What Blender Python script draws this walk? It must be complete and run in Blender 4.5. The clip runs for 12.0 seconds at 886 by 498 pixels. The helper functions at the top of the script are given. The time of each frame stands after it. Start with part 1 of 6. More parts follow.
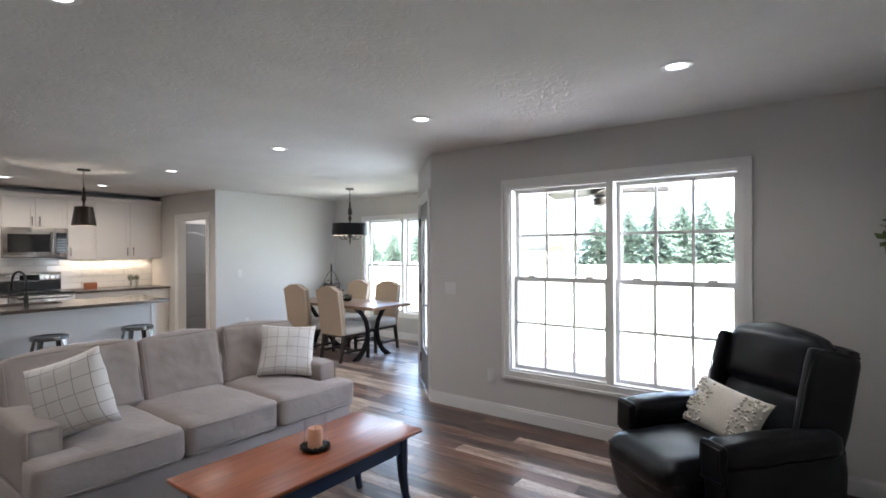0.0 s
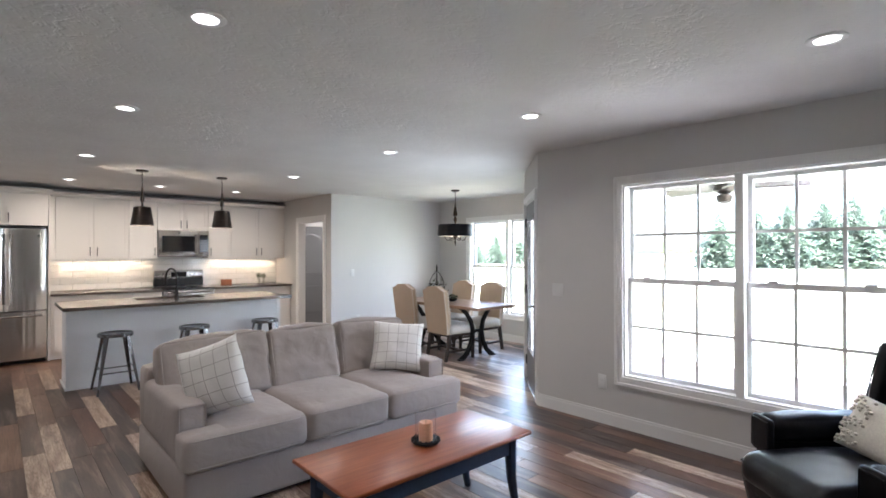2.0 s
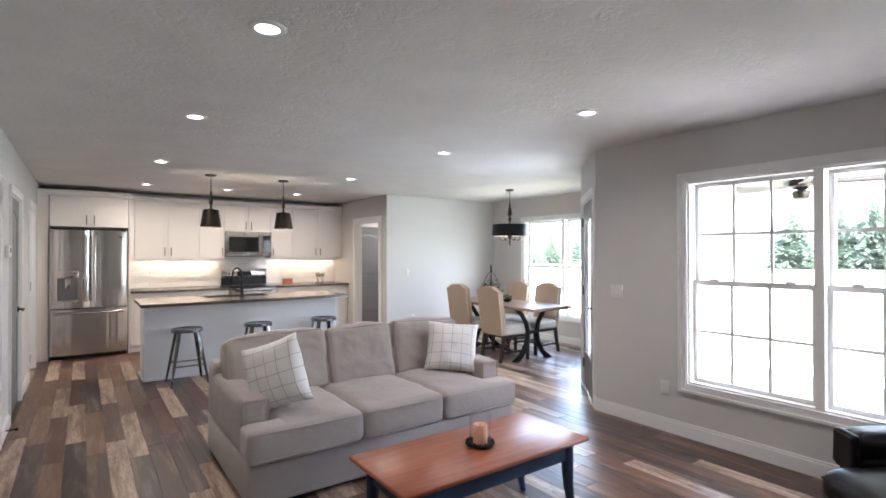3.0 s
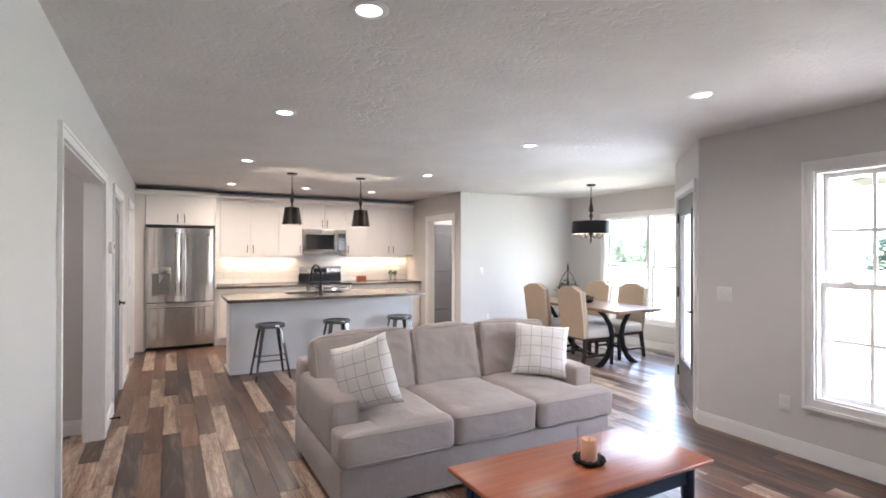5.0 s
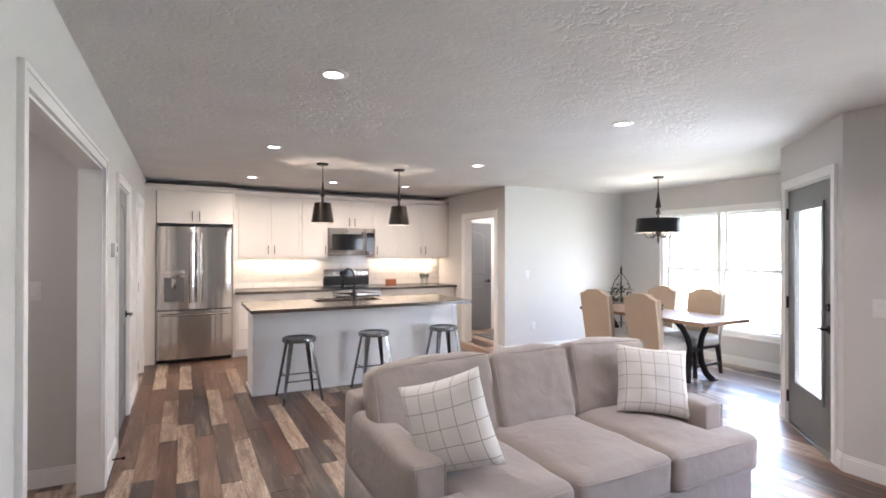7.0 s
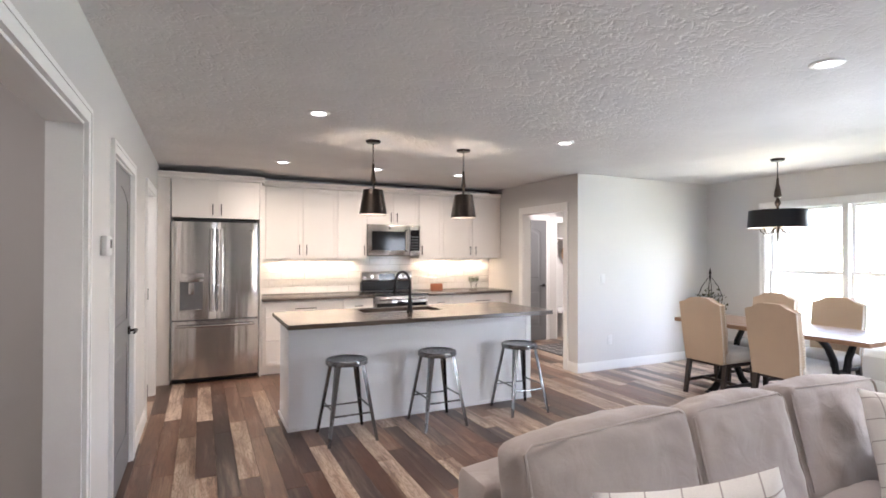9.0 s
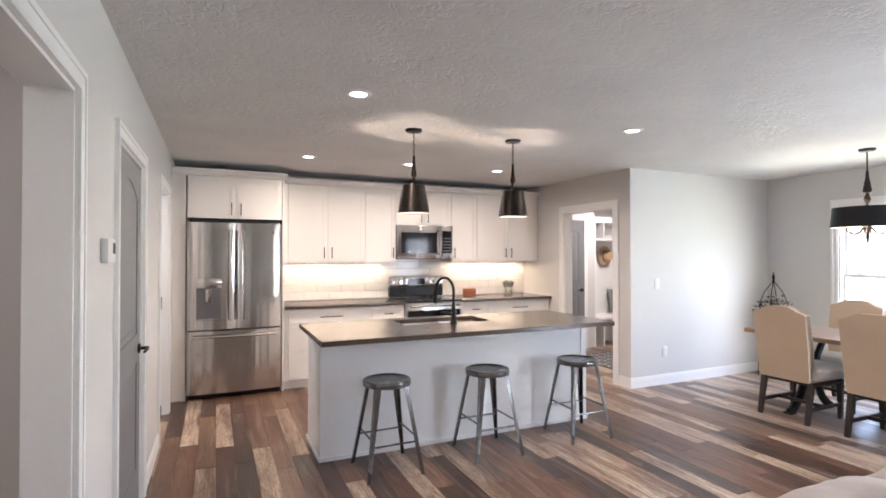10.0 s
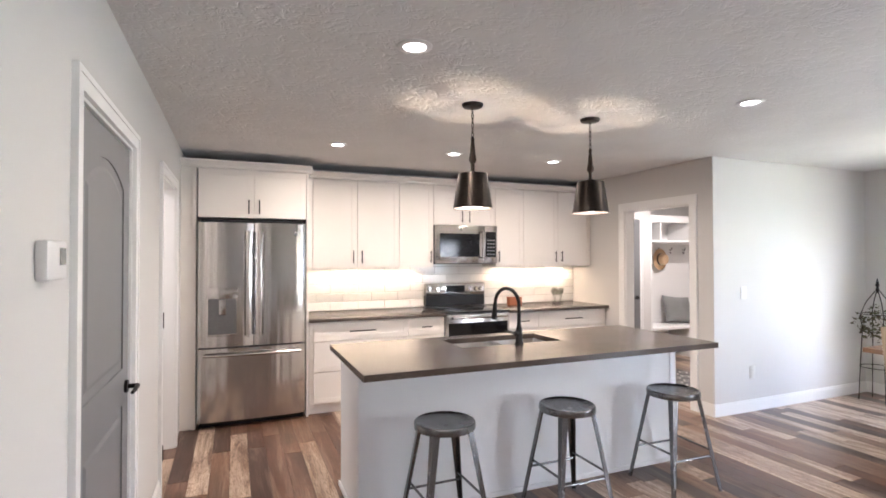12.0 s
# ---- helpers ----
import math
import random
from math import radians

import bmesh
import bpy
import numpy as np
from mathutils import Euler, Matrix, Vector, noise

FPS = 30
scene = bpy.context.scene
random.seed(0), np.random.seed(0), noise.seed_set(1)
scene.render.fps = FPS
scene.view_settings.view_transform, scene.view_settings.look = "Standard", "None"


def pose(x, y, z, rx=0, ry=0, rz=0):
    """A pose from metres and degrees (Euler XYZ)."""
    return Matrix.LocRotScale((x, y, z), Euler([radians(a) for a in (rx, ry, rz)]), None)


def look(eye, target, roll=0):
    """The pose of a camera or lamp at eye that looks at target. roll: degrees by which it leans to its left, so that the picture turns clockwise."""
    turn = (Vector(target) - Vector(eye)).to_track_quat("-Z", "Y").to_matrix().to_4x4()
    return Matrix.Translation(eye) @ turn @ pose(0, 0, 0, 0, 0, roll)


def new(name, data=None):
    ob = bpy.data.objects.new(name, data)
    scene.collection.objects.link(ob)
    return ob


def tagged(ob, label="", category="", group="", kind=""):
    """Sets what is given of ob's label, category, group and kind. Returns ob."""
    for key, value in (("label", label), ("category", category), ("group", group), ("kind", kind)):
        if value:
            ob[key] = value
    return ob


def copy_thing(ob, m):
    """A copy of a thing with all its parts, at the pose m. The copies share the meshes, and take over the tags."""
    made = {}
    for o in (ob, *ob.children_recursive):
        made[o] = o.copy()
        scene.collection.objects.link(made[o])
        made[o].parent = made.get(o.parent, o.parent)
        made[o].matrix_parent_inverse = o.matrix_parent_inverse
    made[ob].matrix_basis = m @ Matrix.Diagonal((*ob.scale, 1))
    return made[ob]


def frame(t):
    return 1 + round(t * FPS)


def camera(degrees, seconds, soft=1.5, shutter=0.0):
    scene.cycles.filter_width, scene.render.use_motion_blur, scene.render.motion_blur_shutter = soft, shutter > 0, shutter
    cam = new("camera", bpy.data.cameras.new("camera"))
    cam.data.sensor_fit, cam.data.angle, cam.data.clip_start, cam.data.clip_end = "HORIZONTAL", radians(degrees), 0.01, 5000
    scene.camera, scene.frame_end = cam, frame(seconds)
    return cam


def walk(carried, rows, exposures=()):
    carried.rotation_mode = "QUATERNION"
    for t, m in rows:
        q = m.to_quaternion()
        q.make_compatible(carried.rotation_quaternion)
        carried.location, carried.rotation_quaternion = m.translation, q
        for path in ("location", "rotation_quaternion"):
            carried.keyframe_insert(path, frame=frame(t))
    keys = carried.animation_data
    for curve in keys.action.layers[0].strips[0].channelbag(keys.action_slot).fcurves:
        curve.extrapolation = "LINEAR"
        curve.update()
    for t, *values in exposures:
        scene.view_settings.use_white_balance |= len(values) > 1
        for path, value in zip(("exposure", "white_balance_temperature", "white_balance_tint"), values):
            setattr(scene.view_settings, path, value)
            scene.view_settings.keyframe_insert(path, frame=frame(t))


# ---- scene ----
cam = camera(82.7, 12.0, soft=1.7)
PATH = [
    (0, (0.195, 0.776, 1.497), (1.798, 1.972, 1.503), -0.3),
    (0.5, (0.175, 0.777, 1.486), (1.724, 2.042, 1.497), -0.3),
    (1, (0.189, 0.794, 1.475), (1.673, 2.135, 1.491), -0.1),
    (1.5, (0.179, 0.809, 1.464), (1.592, 2.223, 1.483), -0.1),
    (2, (0.181, 0.817, 1.474), (1.511, 2.31, 1.491), -0.1),
    (2.5, (0.181, 0.826, 1.476), (1.432, 2.387, 1.492), -0.1),
    (3, (0.19, 0.828, 1.481), (1.352, 2.455, 1.497), -0.1),
    (3.5, (0.21, 0.839, 1.483), (1.287, 2.524, 1.497), -0.1),
    (5.5, (0.115, 1.286, 1.472), (1.054, 3.052, 1.479), 0.1),
    (6, (0.123, 1.525, 1.485), (1.053, 3.296, 1.489), 0.0),
    (6.5, (0.124, 1.769, 1.486), (1.048, 3.543, 1.494), 0.0),
    (7, (0.114, 2.054, 1.498), (1.032, 3.831, 1.506), 0.1),
    (9, (0.113, 3.29, 1.465), (0.977, 5.093, 1.482), 0.1),
    (9.5, (0.108, 3.611, 1.48), (0.952, 5.424, 1.497), 0.0),
    (10, (0.076, 3.901, 1.485), (0.898, 5.724, 1.507), -0.0),
    (10.5, (0.046, 4.156, 1.508), (0.851, 5.987, 1.525), 0.1),
    (11, (0.033, 4.391, 1.507), (0.834, 6.224, 1.53), -0.2),
    (11.5, (0.075, 4.587, 1.507), (0.861, 6.426, 1.533), -0.3),
    (12, (0.111, 4.733, 1.508), (0.874, 6.581, 1.538), -0.1),
]
EXPOSURES = [(0.0, 4.4, 5650, 10), (3.5, 4.92, 5750, 13), (5.5, 5.12, 5850, 15), (9.0, 5.12, 5850, 15), (12.0, 5.26, 5850, 15)]
walk(cam, [(t, look(eye, target, roll)) for t, eye, target, roll in PATH], EXPOSURES)

# ---- world and light ----
world = bpy.data.worlds.new("sky")
scene.world = world
world.use_nodes = True
wn = world.node_tree.nodes
sky = wn.new("ShaderNodeTexSky")
sky.sky_type = "NISHITA"
sky.sun_disc = False
sky.sun_elevation = radians(43)
sky.sun_rotation = radians(187)
sky.dust_density = 4.0
sky.air_density = 1.0
wn["Background"].inputs["Strength"].default_value = 0.11
world.node_tree.links.new(sky.outputs[0], wn["Background"].inputs["Color"])

sun = new("sun", bpy.data.lights.new("sun", "SUN"))
sun.data.energy, sun.data.angle, sun.data.color = 4.5, radians(1), (1.0, 0.96, 0.9)
sun.matrix_world = look((-2, -15, 14.2), (0, 0, 0))


def lamp(kind, place, target, watts, colour, size=0.1, size_y=None, spread=None):
    li = bpy.data.lights.new("lamp", kind)
    li.energy, li.color = watts, colour
    if kind == "AREA":
        li.size = size
        if size_y:
            li.shape, li.size_y = "RECTANGLE", size_y
        else:
            li.shape = "DISK"
        if spread:
            li.spread = radians(spread)
    else:
        li.shadow_soft_size = size
    ob = new("lamp", li)
    ob.matrix_world = look(place, target)
    return ob


WARM, DAY, KITCHEN = (1.0, 0.74, 0.47), (1.0, 0.86, 0.74), (1.0, 0.82, 0.63)
H = 2.45                                   # ceiling height
CANS = [(0.83, 3.02), (3.02, 3.07), (0.83, 4.73), (3.02, 4.77), (0.85, 6.85), (3.02, 6.85),
        (0.90, 8.95), (1.96, 8.94), (3.03, 8.93), (3.01, 1.36)]
PENDANTS = [(1.465, 7.53), (2.36, 7.53)]
for cx, cy in CANS:
    if cy < 6:
        lamp("AREA", (cx, cy, H - 0.012), (cx, cy, 0), 0.22, DAY, 0.09, spread=145)
    else:
        lamp("AREA", (cx, cy, H - 0.012), (cx, cy, 0), 0.47, KITCHEN, 0.09, spread=165)
for cx, cy in PENDANTS:
    lamp("POINT", (cx, cy, 1.918), (cx, cy, 0), 0.26, WARM, 0.012)
lamp("POINT", (5.49, 6.49, 1.86), (5.49, 6.49, 0), 0.16, WARM, 0.05)
for ux0, ux1 in ((0.90, 2.05), (3.0, 4.15)):
    lamp("AREA", ((ux0 + ux1) / 2, 10.16, 1.372), ((ux0 + ux1) / 2, 10.18, 0), 0.20, WARM, ux1 - ux0, 0.03)
# area lamp added in the glazed door's opening to stand in for lawn daylight
lamp("AREA", (4.562, 4.348, 1.11), (4.562 - 1, 4.348 + 1, 1.11), 0.95, (0.92, 0.97, 1.0), 0.54, 1.44)
# area lamp added in the dining window to stand in for skylight
lamp("AREA", (6.625, 6.43, 1.24), (5.6, 6.43, 1.0), 1.0, (0.90, 0.97, 1.0), 1.70, 1.54, 140)
# unseen area lamps added to light the mud room, hall and side room
lamp("AREA", (5.6, 9.3, H - 0.02), (5.6, 9.3, 0), 1.35, DAY, 0.25)
lamp("AREA", (-1.5, 5.2, H - 0.02), (-1.5, 5.2, 0), 0.4, DAY, 0.25)
lamp("AREA", (-1.3, 9.0, H - 0.02), (-1.3, 9.0, 0), 1.1, DAY, 0.25)

# ---- materials ----
def node_mat(name):
    m = bpy.data.materials.new(name)
    m.use_nodes = True
    return m, m.node_tree.nodes, m.node_tree.links, m.node_tree.nodes["Principled BSDF"]


def ramp(nodes, stops, interpolation="LINEAR"):
    r = nodes.new("ShaderNodeValToRGB")
    r.color_ramp.interpolation = interpolation
    while len(r.color_ramp.elements) < len(stops):
        r.color_ramp.elements.new(0.5)
    for e, (p, c) in zip(r.color_ramp.elements, stops):
        e.position, e.color = p, (*c, 1)
    return r


def coords(nodes, links, scale, kind="Object"):
    tc = nodes.new("ShaderNodeTexCoord")
    mp = nodes.new("ShaderNodeMapping")
    mp.inputs["Scale"].default_value = scale
    links.new(tc.outputs[kind], mp.inputs["Vector"])
    return mp.outputs["Vector"]


def noise_tex(nodes, links, vec, scale, detail=4, rough=0.5, distort=0.0):
    n = nodes.new("ShaderNodeTexNoise")
    n.inputs["Scale"].default_value = scale
    n.inputs["Detail"].default_value = detail
    n.inputs["Roughness"].default_value = rough
    n.inputs["Distortion"].default_value = distort
    links.new(vec, n.inputs["Vector"])
    return n.outputs["Fac"]


def bump(nodes, links, height, strength, distance, bsdf, before=None):
    b = nodes.new("ShaderNodeBump")
    b.inputs["Strength"].default_value = strength
    b.inputs["Distance"].default_value = distance
    links.new(height, b.inputs["Height"])
    if before:
        links.new(before, b.inputs["Normal"])
    links.new(b.outputs["Normal"], bsdf.inputs["Normal"])
    return b.outputs["Normal"]


def surface(name, colour, rough=0.5, metal=0.0, vary=0.08, big=1.5, fine=60.0, relief=0.15, depth=0.001, stretch=(1, 1, 1), coat=0.0):
    """A surface with a slow change of tone, fine grain and a little relief."""
    m, n, l, b = node_mat(name)
    v = coords(n, l, stretch)
    slow = noise_tex(n, l, v, big, 3)
    quick = noise_tex(n, l, v, fine, 4, 0.6)
    mix = n.new("ShaderNodeMath")
    mix.operation = "MULTIPLY_ADD"
    mix.inputs[1].default_value = 0.5
    l.new(quick, mix.inputs[0])
    half = n.new("ShaderNodeMath")
    half.operation = "MULTIPLY"
    half.inputs[1].default_value = 0.5
    l.new(slow, half.inputs[0])
    l.new(half.outputs[0], mix.inputs[2])
    r = ramp(n, [(0.3, [c * (1 - vary) for c in colour]), (0.7, [min(1, c * (1 + vary)) for c in colour])])
    l.new(mix.outputs[0], r.inputs["Fac"])
    l.new(r.outputs["Color"], b.inputs["Base Color"])
    rr = n.new("ShaderNodeMapRange")
    rr.inputs["To Min"].default_value, rr.inputs["To Max"].default_value = max(0.02, rough - 0.06), min(1, rough + 0.06)
    l.new(slow, rr.inputs["Value"])
    l.new(rr.outputs[0], b.inputs["Roughness"])
    b.inputs["Metallic"].default_value = metal
    b.inputs["Coat Weight"].default_value = coat
    if relief:
        bump(n, l, quick, relief, depth, b)
    return m


def plank_material(kind="mixed"):
    """Wood-look plank: a brown or dark body, with limewash in long tongues and fine cracks."""
    m, n, l, b = node_mat("plank_" + kind)
    geo = n.new("ShaderNodeNewGeometry")
    chance = geo.outputs["Random Per Island"] if kind == "mixed" else n.new("ShaderNodeObjectInfo").outputs["Random"]
    off = n.new("ShaderNodeVectorMath")
    off.operation = "MULTIPLY_ADD"
    off.inputs[1].default_value = (37, 91, 13)
    comb = n.new("ShaderNodeCombineXYZ")
    for k in "XYZ":
        l.new(chance, comb.inputs[k])
    l.new(comb.outputs[0], off.inputs[0])
    l.new(geo.outputs["Position"], off.inputs[2])

    def grained(along, scale, detail, rough, distort):
        mp = n.new("ShaderNodeMapping")
        mp.inputs["Scale"].default_value = (1, along, 1)
        l.new(off.outputs[0], mp.inputs["Vector"])
        return noise_tex(n, l, mp.outputs[0], scale, detail, rough, distort)

    def mixed(fac, a, c, blend="MIX"):
        mx = n.new("ShaderNodeMix")
        mx.data_type, mx.blend_type = "RGBA", blend
        for sock, val in ((mx.inputs["Factor"], fac), (mx.inputs["A"], a), (mx.inputs["B"], c)):
            if isinstance(val, (tuple, float)):
                sock.default_value = val
            else:
                l.new(val, sock)
        return mx.outputs["Result"]

    tongue = grained(0.11, 11, 4, 0.6, 0.9)
    grain = grained(0.03, 130, 3, 0.6, 0.0)
    crack = grained(0.16, 34, 4, 0.6, 1.6)
    cloud = grained(0.25, 5, 3, 0.5, 0.3)
    browns = [(0.112, 0.055, 0.034), (0.064, 0.036, 0.027), (0.135, 0.070, 0.043), (0.080, 0.043, 0.030), (0.170, 0.096, 0.060), (0.050, 0.032, 0.027)]
    if kind == "pale":
        browns = [(0.200, 0.122, 0.080), (0.165, 0.092, 0.058), (0.235, 0.150, 0.100), (0.150, 0.086, 0.056)]
    stops = [(i / len(browns), c) for i, c in enumerate(browns)]
    if kind == "mixed":
        stops += [(0.58, (0.20, 0.128, 0.09))]
        stops = [(p * 0.58, c) for p, c in stops[:-1]] + stops[-1:]
    tone = ramp(n, stops, "CONSTANT")
    l.new(chance, tone.inputs["Fac"])
    shade = ramp(n, [(0.30, (0.66, 0.64, 0.64)), (0.70, (1.30, 1.27, 1.22))])
    l.new(cloud, shade.inputs["Fac"])
    body = mixed(1.0, tone.outputs["Color"], shade.outputs["Color"], "MULTIPLY")
    # limewash: wide on the pale planks, thin and dull on the brown ones
    wash = ramp(n, [(0.38, (0.04,) * 3), (0.50, (0.50,) * 3), (0.66, (0.95,) * 3)] if kind == "pale" else [(0.50, (0.0,) * 3), (0.72, (0.30,) * 3)])
    l.new(tongue, wash.inputs["Fac"])
    amount = wash.outputs["Color"]
    if kind == "mixed":
        pick = ramp(n, [(0.0, (0.15,) * 3), (0.58, (1, 1, 1))], "CONSTANT")
        l.new(chance, pick.inputs["Fac"])
        soft = ramp(n, [(0.40, (0.05,) * 3), (0.56, (0.9,) * 3)])
        l.new(tongue, soft.inputs["Fac"])
        amount = mixed(1.0, pick.outputs["Color"], soft.outputs["Color"], "MULTIPLY")
    body = mixed(amount, body, (0.57, 0.46, 0.36, 1))
    dark = ramp(n, [(0.34, (0.55, 0.50, 0.46)), (0.50, (1, 1, 1)), (0.8, (1.10, 1.09, 1.07))])
    l.new(grain, dark.inputs["Fac"])
    body = mixed(0.75, body, dark.outputs["Color"], "MULTIPLY")
    split = ramp(n, [(0.462, (1, 1, 1)), (0.492, (0.42, 0.34, 0.28)), (0.508, (0.42, 0.34, 0.28)), (0.535, (1, 1, 1))])
    l.new(crack, split.inputs["Fac"])
    body = mixed(0.9 if kind == "pale" else 0.35, body, split.outputs["Color"], "MULTIPLY")
    l.new(body, b.inputs["Base Color"])
    rr = n.new("ShaderNodeMapRange")
    rr.inputs["To Min"].default_value, rr.inputs["To Max"].default_value = 0.24, 0.40
    l.new(tongue, rr.inputs["Value"])
    l.new(rr.outputs[0], b.inputs["Roughness"])
    b.inputs["Specular IOR Level"].default_value = 0.46
    bump(n, l, grain, 0.25, 0.0008, b)
    return m


def ceiling_material():
    """White stomped plaster: short curved ridges over a fine grain."""
    m, n, l, b = node_mat("stomped_ceiling")
    v = coords(n, l, (1, 1, 1))
    vor = n.new("ShaderNodeTexVoronoi")
    vor.feature = "DISTANCE_TO_EDGE"
    vor.inputs["Scale"].default_value = 7
    warp = n.new("ShaderNodeTexNoise")
    warp.inputs["Scale"].default_value = 9
    warp.inputs["Detail"].default_value = 3
    l.new(v, warp.inputs["Vector"])
    va = n.new("ShaderNodeVectorMath")
    va.operation = "MULTIPLY_ADD"
    va.inputs[1].default_value = (0.25, 0.25, 0.25)
    l.new(warp.outputs["Color"], va.inputs[0])
    l.new(v, va.inputs[2])
    l.new(va.outputs[0], vor.inputs["Vector"])
    ridge = noise_tex(n, l, va.outputs[0], 13, 2, 0.5, 1.4)
    mul = n.new("ShaderNodeMath")
    mul.operation = "MULTIPLY_ADD"
    mul.inputs[1].default_value = 0.6
    l.new(vor.outputs["Distance"], mul.inputs[0])
    l.new(ridge, mul.inputs[2])
    tone = ramp(n, [(0.3, (0.62, 0.61, 0.60)), (0.7, (0.67, 0.66, 0.65))])
    l.new(noise_tex(n, l, v, 2.5, 3), tone.inputs["Fac"])
    l.new(tone.outputs["Color"], b.inputs["Base Color"])
    b.inputs["Roughness"].default_value = 0.95
    edge = ramp(n, [(0.42, (0, 0, 0)), (0.56, (0.8,) * 3), (0.76, (1, 1, 1))])
    l.new(mul.outputs[0], edge.inputs["Fac"])
    bump(n, l, edge.outputs["Color"], 0.34, 0.008, b)
    return m


def steel_material():
    m, n, l, b = node_mat("brushed_steel")
    v = coords(n, l, (1, 1, 0.01))
    br = noise_tex(n, l, v, 420, 2)
    slow = noise_tex(n, l, coords(n, l, (1, 1, 0.03)), 5.5, 2, 0.45)
    b.inputs["Base Color"].default_value = (0.56, 0.54, 0.52, 1)
    b.inputs["Metallic"].default_value = 1.0
    rr = n.new("ShaderNodeMapRange")
    rr.inputs["To Min"].default_value, rr.inputs["To Max"].default_value = 0.12, 0.24
    l.new(br, rr.inputs["Value"])
    l.new(rr.outputs[0], b.inputs["Roughness"])
    first = bump(n, l, br, 0.12, 0.0004, b)
    bump(n, l, slow, 0.7, 0.024, b, first)
    return m


def wood_material(name, light, dark, rough=0.35, stretch=(0.06, 1, 1), scale=22, coat=0.0):
    m, n, l, b = node_mat(name)
    v = coords(n, l, stretch)
    g1 = noise_tex(n, l, v, scale, 5, 0.6, 0.8)
    g2 = noise_tex(n, l, v, scale * 7, 3, 0.6)
    r = ramp(n, [(0.3, dark), (0.68, light)])
    l.new(g1, r.inputs["Fac"])
    d = ramp(n, [(0.3, (0.7, 0.68, 0.66)), (0.6, (1, 1, 1))])
    l.new(g2, d.inputs["Fac"])
    mm = n.new("ShaderNodeMix")
    mm.data_type, mm.blend_type = "RGBA", "MULTIPLY"
    mm.inputs["Factor"].default_value = 0.7
    l.new(r.outputs["Color"], mm.inputs["A"])
    l.new(d.outputs["Color"], mm.inputs["B"])
    l.new(mm.outputs["Result"], b.inputs["Base Color"])
    b.inputs["Roughness"].default_value = rough
    b.inputs["Coat Weight"].default_value = coat
    bump(n, l, g2, 0.15, 0.0006, b)
    return m


def fabric_material(name, colour, weave=900, vary=0.12, rough=0.92, wrinkle=0.0, sheen=0.25):
    m, n, l, b = node_mat(name)
    v = coords(n, l, (1, 1, 1))
    slow = noise_tex(n, l, v, 3.0, 3)
    fine = noise_tex(n, l, v, weave * 0.35, 2, 0.7)
    r = ramp(n, [(0.25, [c * (1 - vary) for c in colour]), (0.75, [min(1, c * (1 + vary)) for c in colour])])
    a = n.new("ShaderNodeMath")
    a.operation = "ADD"
    h2 = n.new("ShaderNodeMath")
    h2.operation = "MULTIPLY"
    h2.inputs[1].default_value = 0.5
    l.new(slow, h2.inputs[0])
    h3 = n.new("ShaderNodeMath")
    h3.operation = "MULTIPLY"
    h3.inputs[1].default_value = 0.5
    l.new(fine, h3.inputs[0])
    l.new(h2.outputs[0], a.inputs[0])
    l.new(h3.outputs[0], a.inputs[1])
    l.new(a.outputs[0], r.inputs["Fac"])
    l.new(r.outputs["Color"], b.inputs["Base Color"])
    b.inputs["Roughness"].default_value = rough
    b.inputs["Sheen Weight"].default_value = sheen
    first = bump(n, l, fine, 0.35, 0.0012, b)
    if wrinkle:
        w = noise_tex(n, l, coords(n, l, (1, 1, 1)), 9, 3, 0.5, 0.8)
        bump(n, l, w, wrinkle, 0.02, b, first)
    return m


def plaid_material(name, base, line, count, width):
    """White woven cloth with a thin windowpane check, laid out by the cushion's own UV."""
    m, n, l, b = node_mat(name)
    uv = n.new("ShaderNodeTexCoord")
    sep = n.new("ShaderNodeSeparateXYZ")
    l.new(uv.outputs["UV"], sep.inputs[0])
    found = []
    for k in ("X", "Y"):
        mu = n.new("ShaderNodeMath")
        mu.operation = "MULTIPLY"
        mu.inputs[1].default_value = count
        l.new(sep.outputs[k], mu.inputs[0])
        fr = n.new("ShaderNodeMath")
        fr.operation = "FRACT"
        l.new(mu.outputs[0], fr.inputs[0])
        cp = n.new("ShaderNodeMath")
        cp.operation = "COMPARE"
        cp.inputs[1].default_value, cp.inputs[2].default_value = 0.5, width
        l.new(fr.outputs[0], cp.inputs[0])
        found.append(cp.outputs[0])
    mx = n.new("ShaderNodeMath")
    mx.operation = "MAXIMUM"
    l.new(found[0], mx.inputs[0])
    l.new(found[1], mx.inputs[1])
    v = coords(n, l, (1, 1, 1))
    fine = noise_tex(n, l, v, 300, 2, 0.7)
    r = ramp(n, [(0.3, [c * 0.9 for c in base]), (0.7, base)])
    l.new(fine, r.inputs["Fac"])
    mix = n.new("ShaderNodeMix")
    mix.data_type = "RGBA"
    l.new(mx.outputs[0], mix.inputs["Factor"])
    l.new(r.outputs["Color"], mix.inputs["A"])
    mix.inputs["B"].default_value = (*line, 1)
    l.new(mix.outputs["Result"], b.inputs["Base Color"])
    b.inputs["Roughness"].default_value = 0.95
    bump(n, l, fine, 0.4, 0.0015, b)
    return m


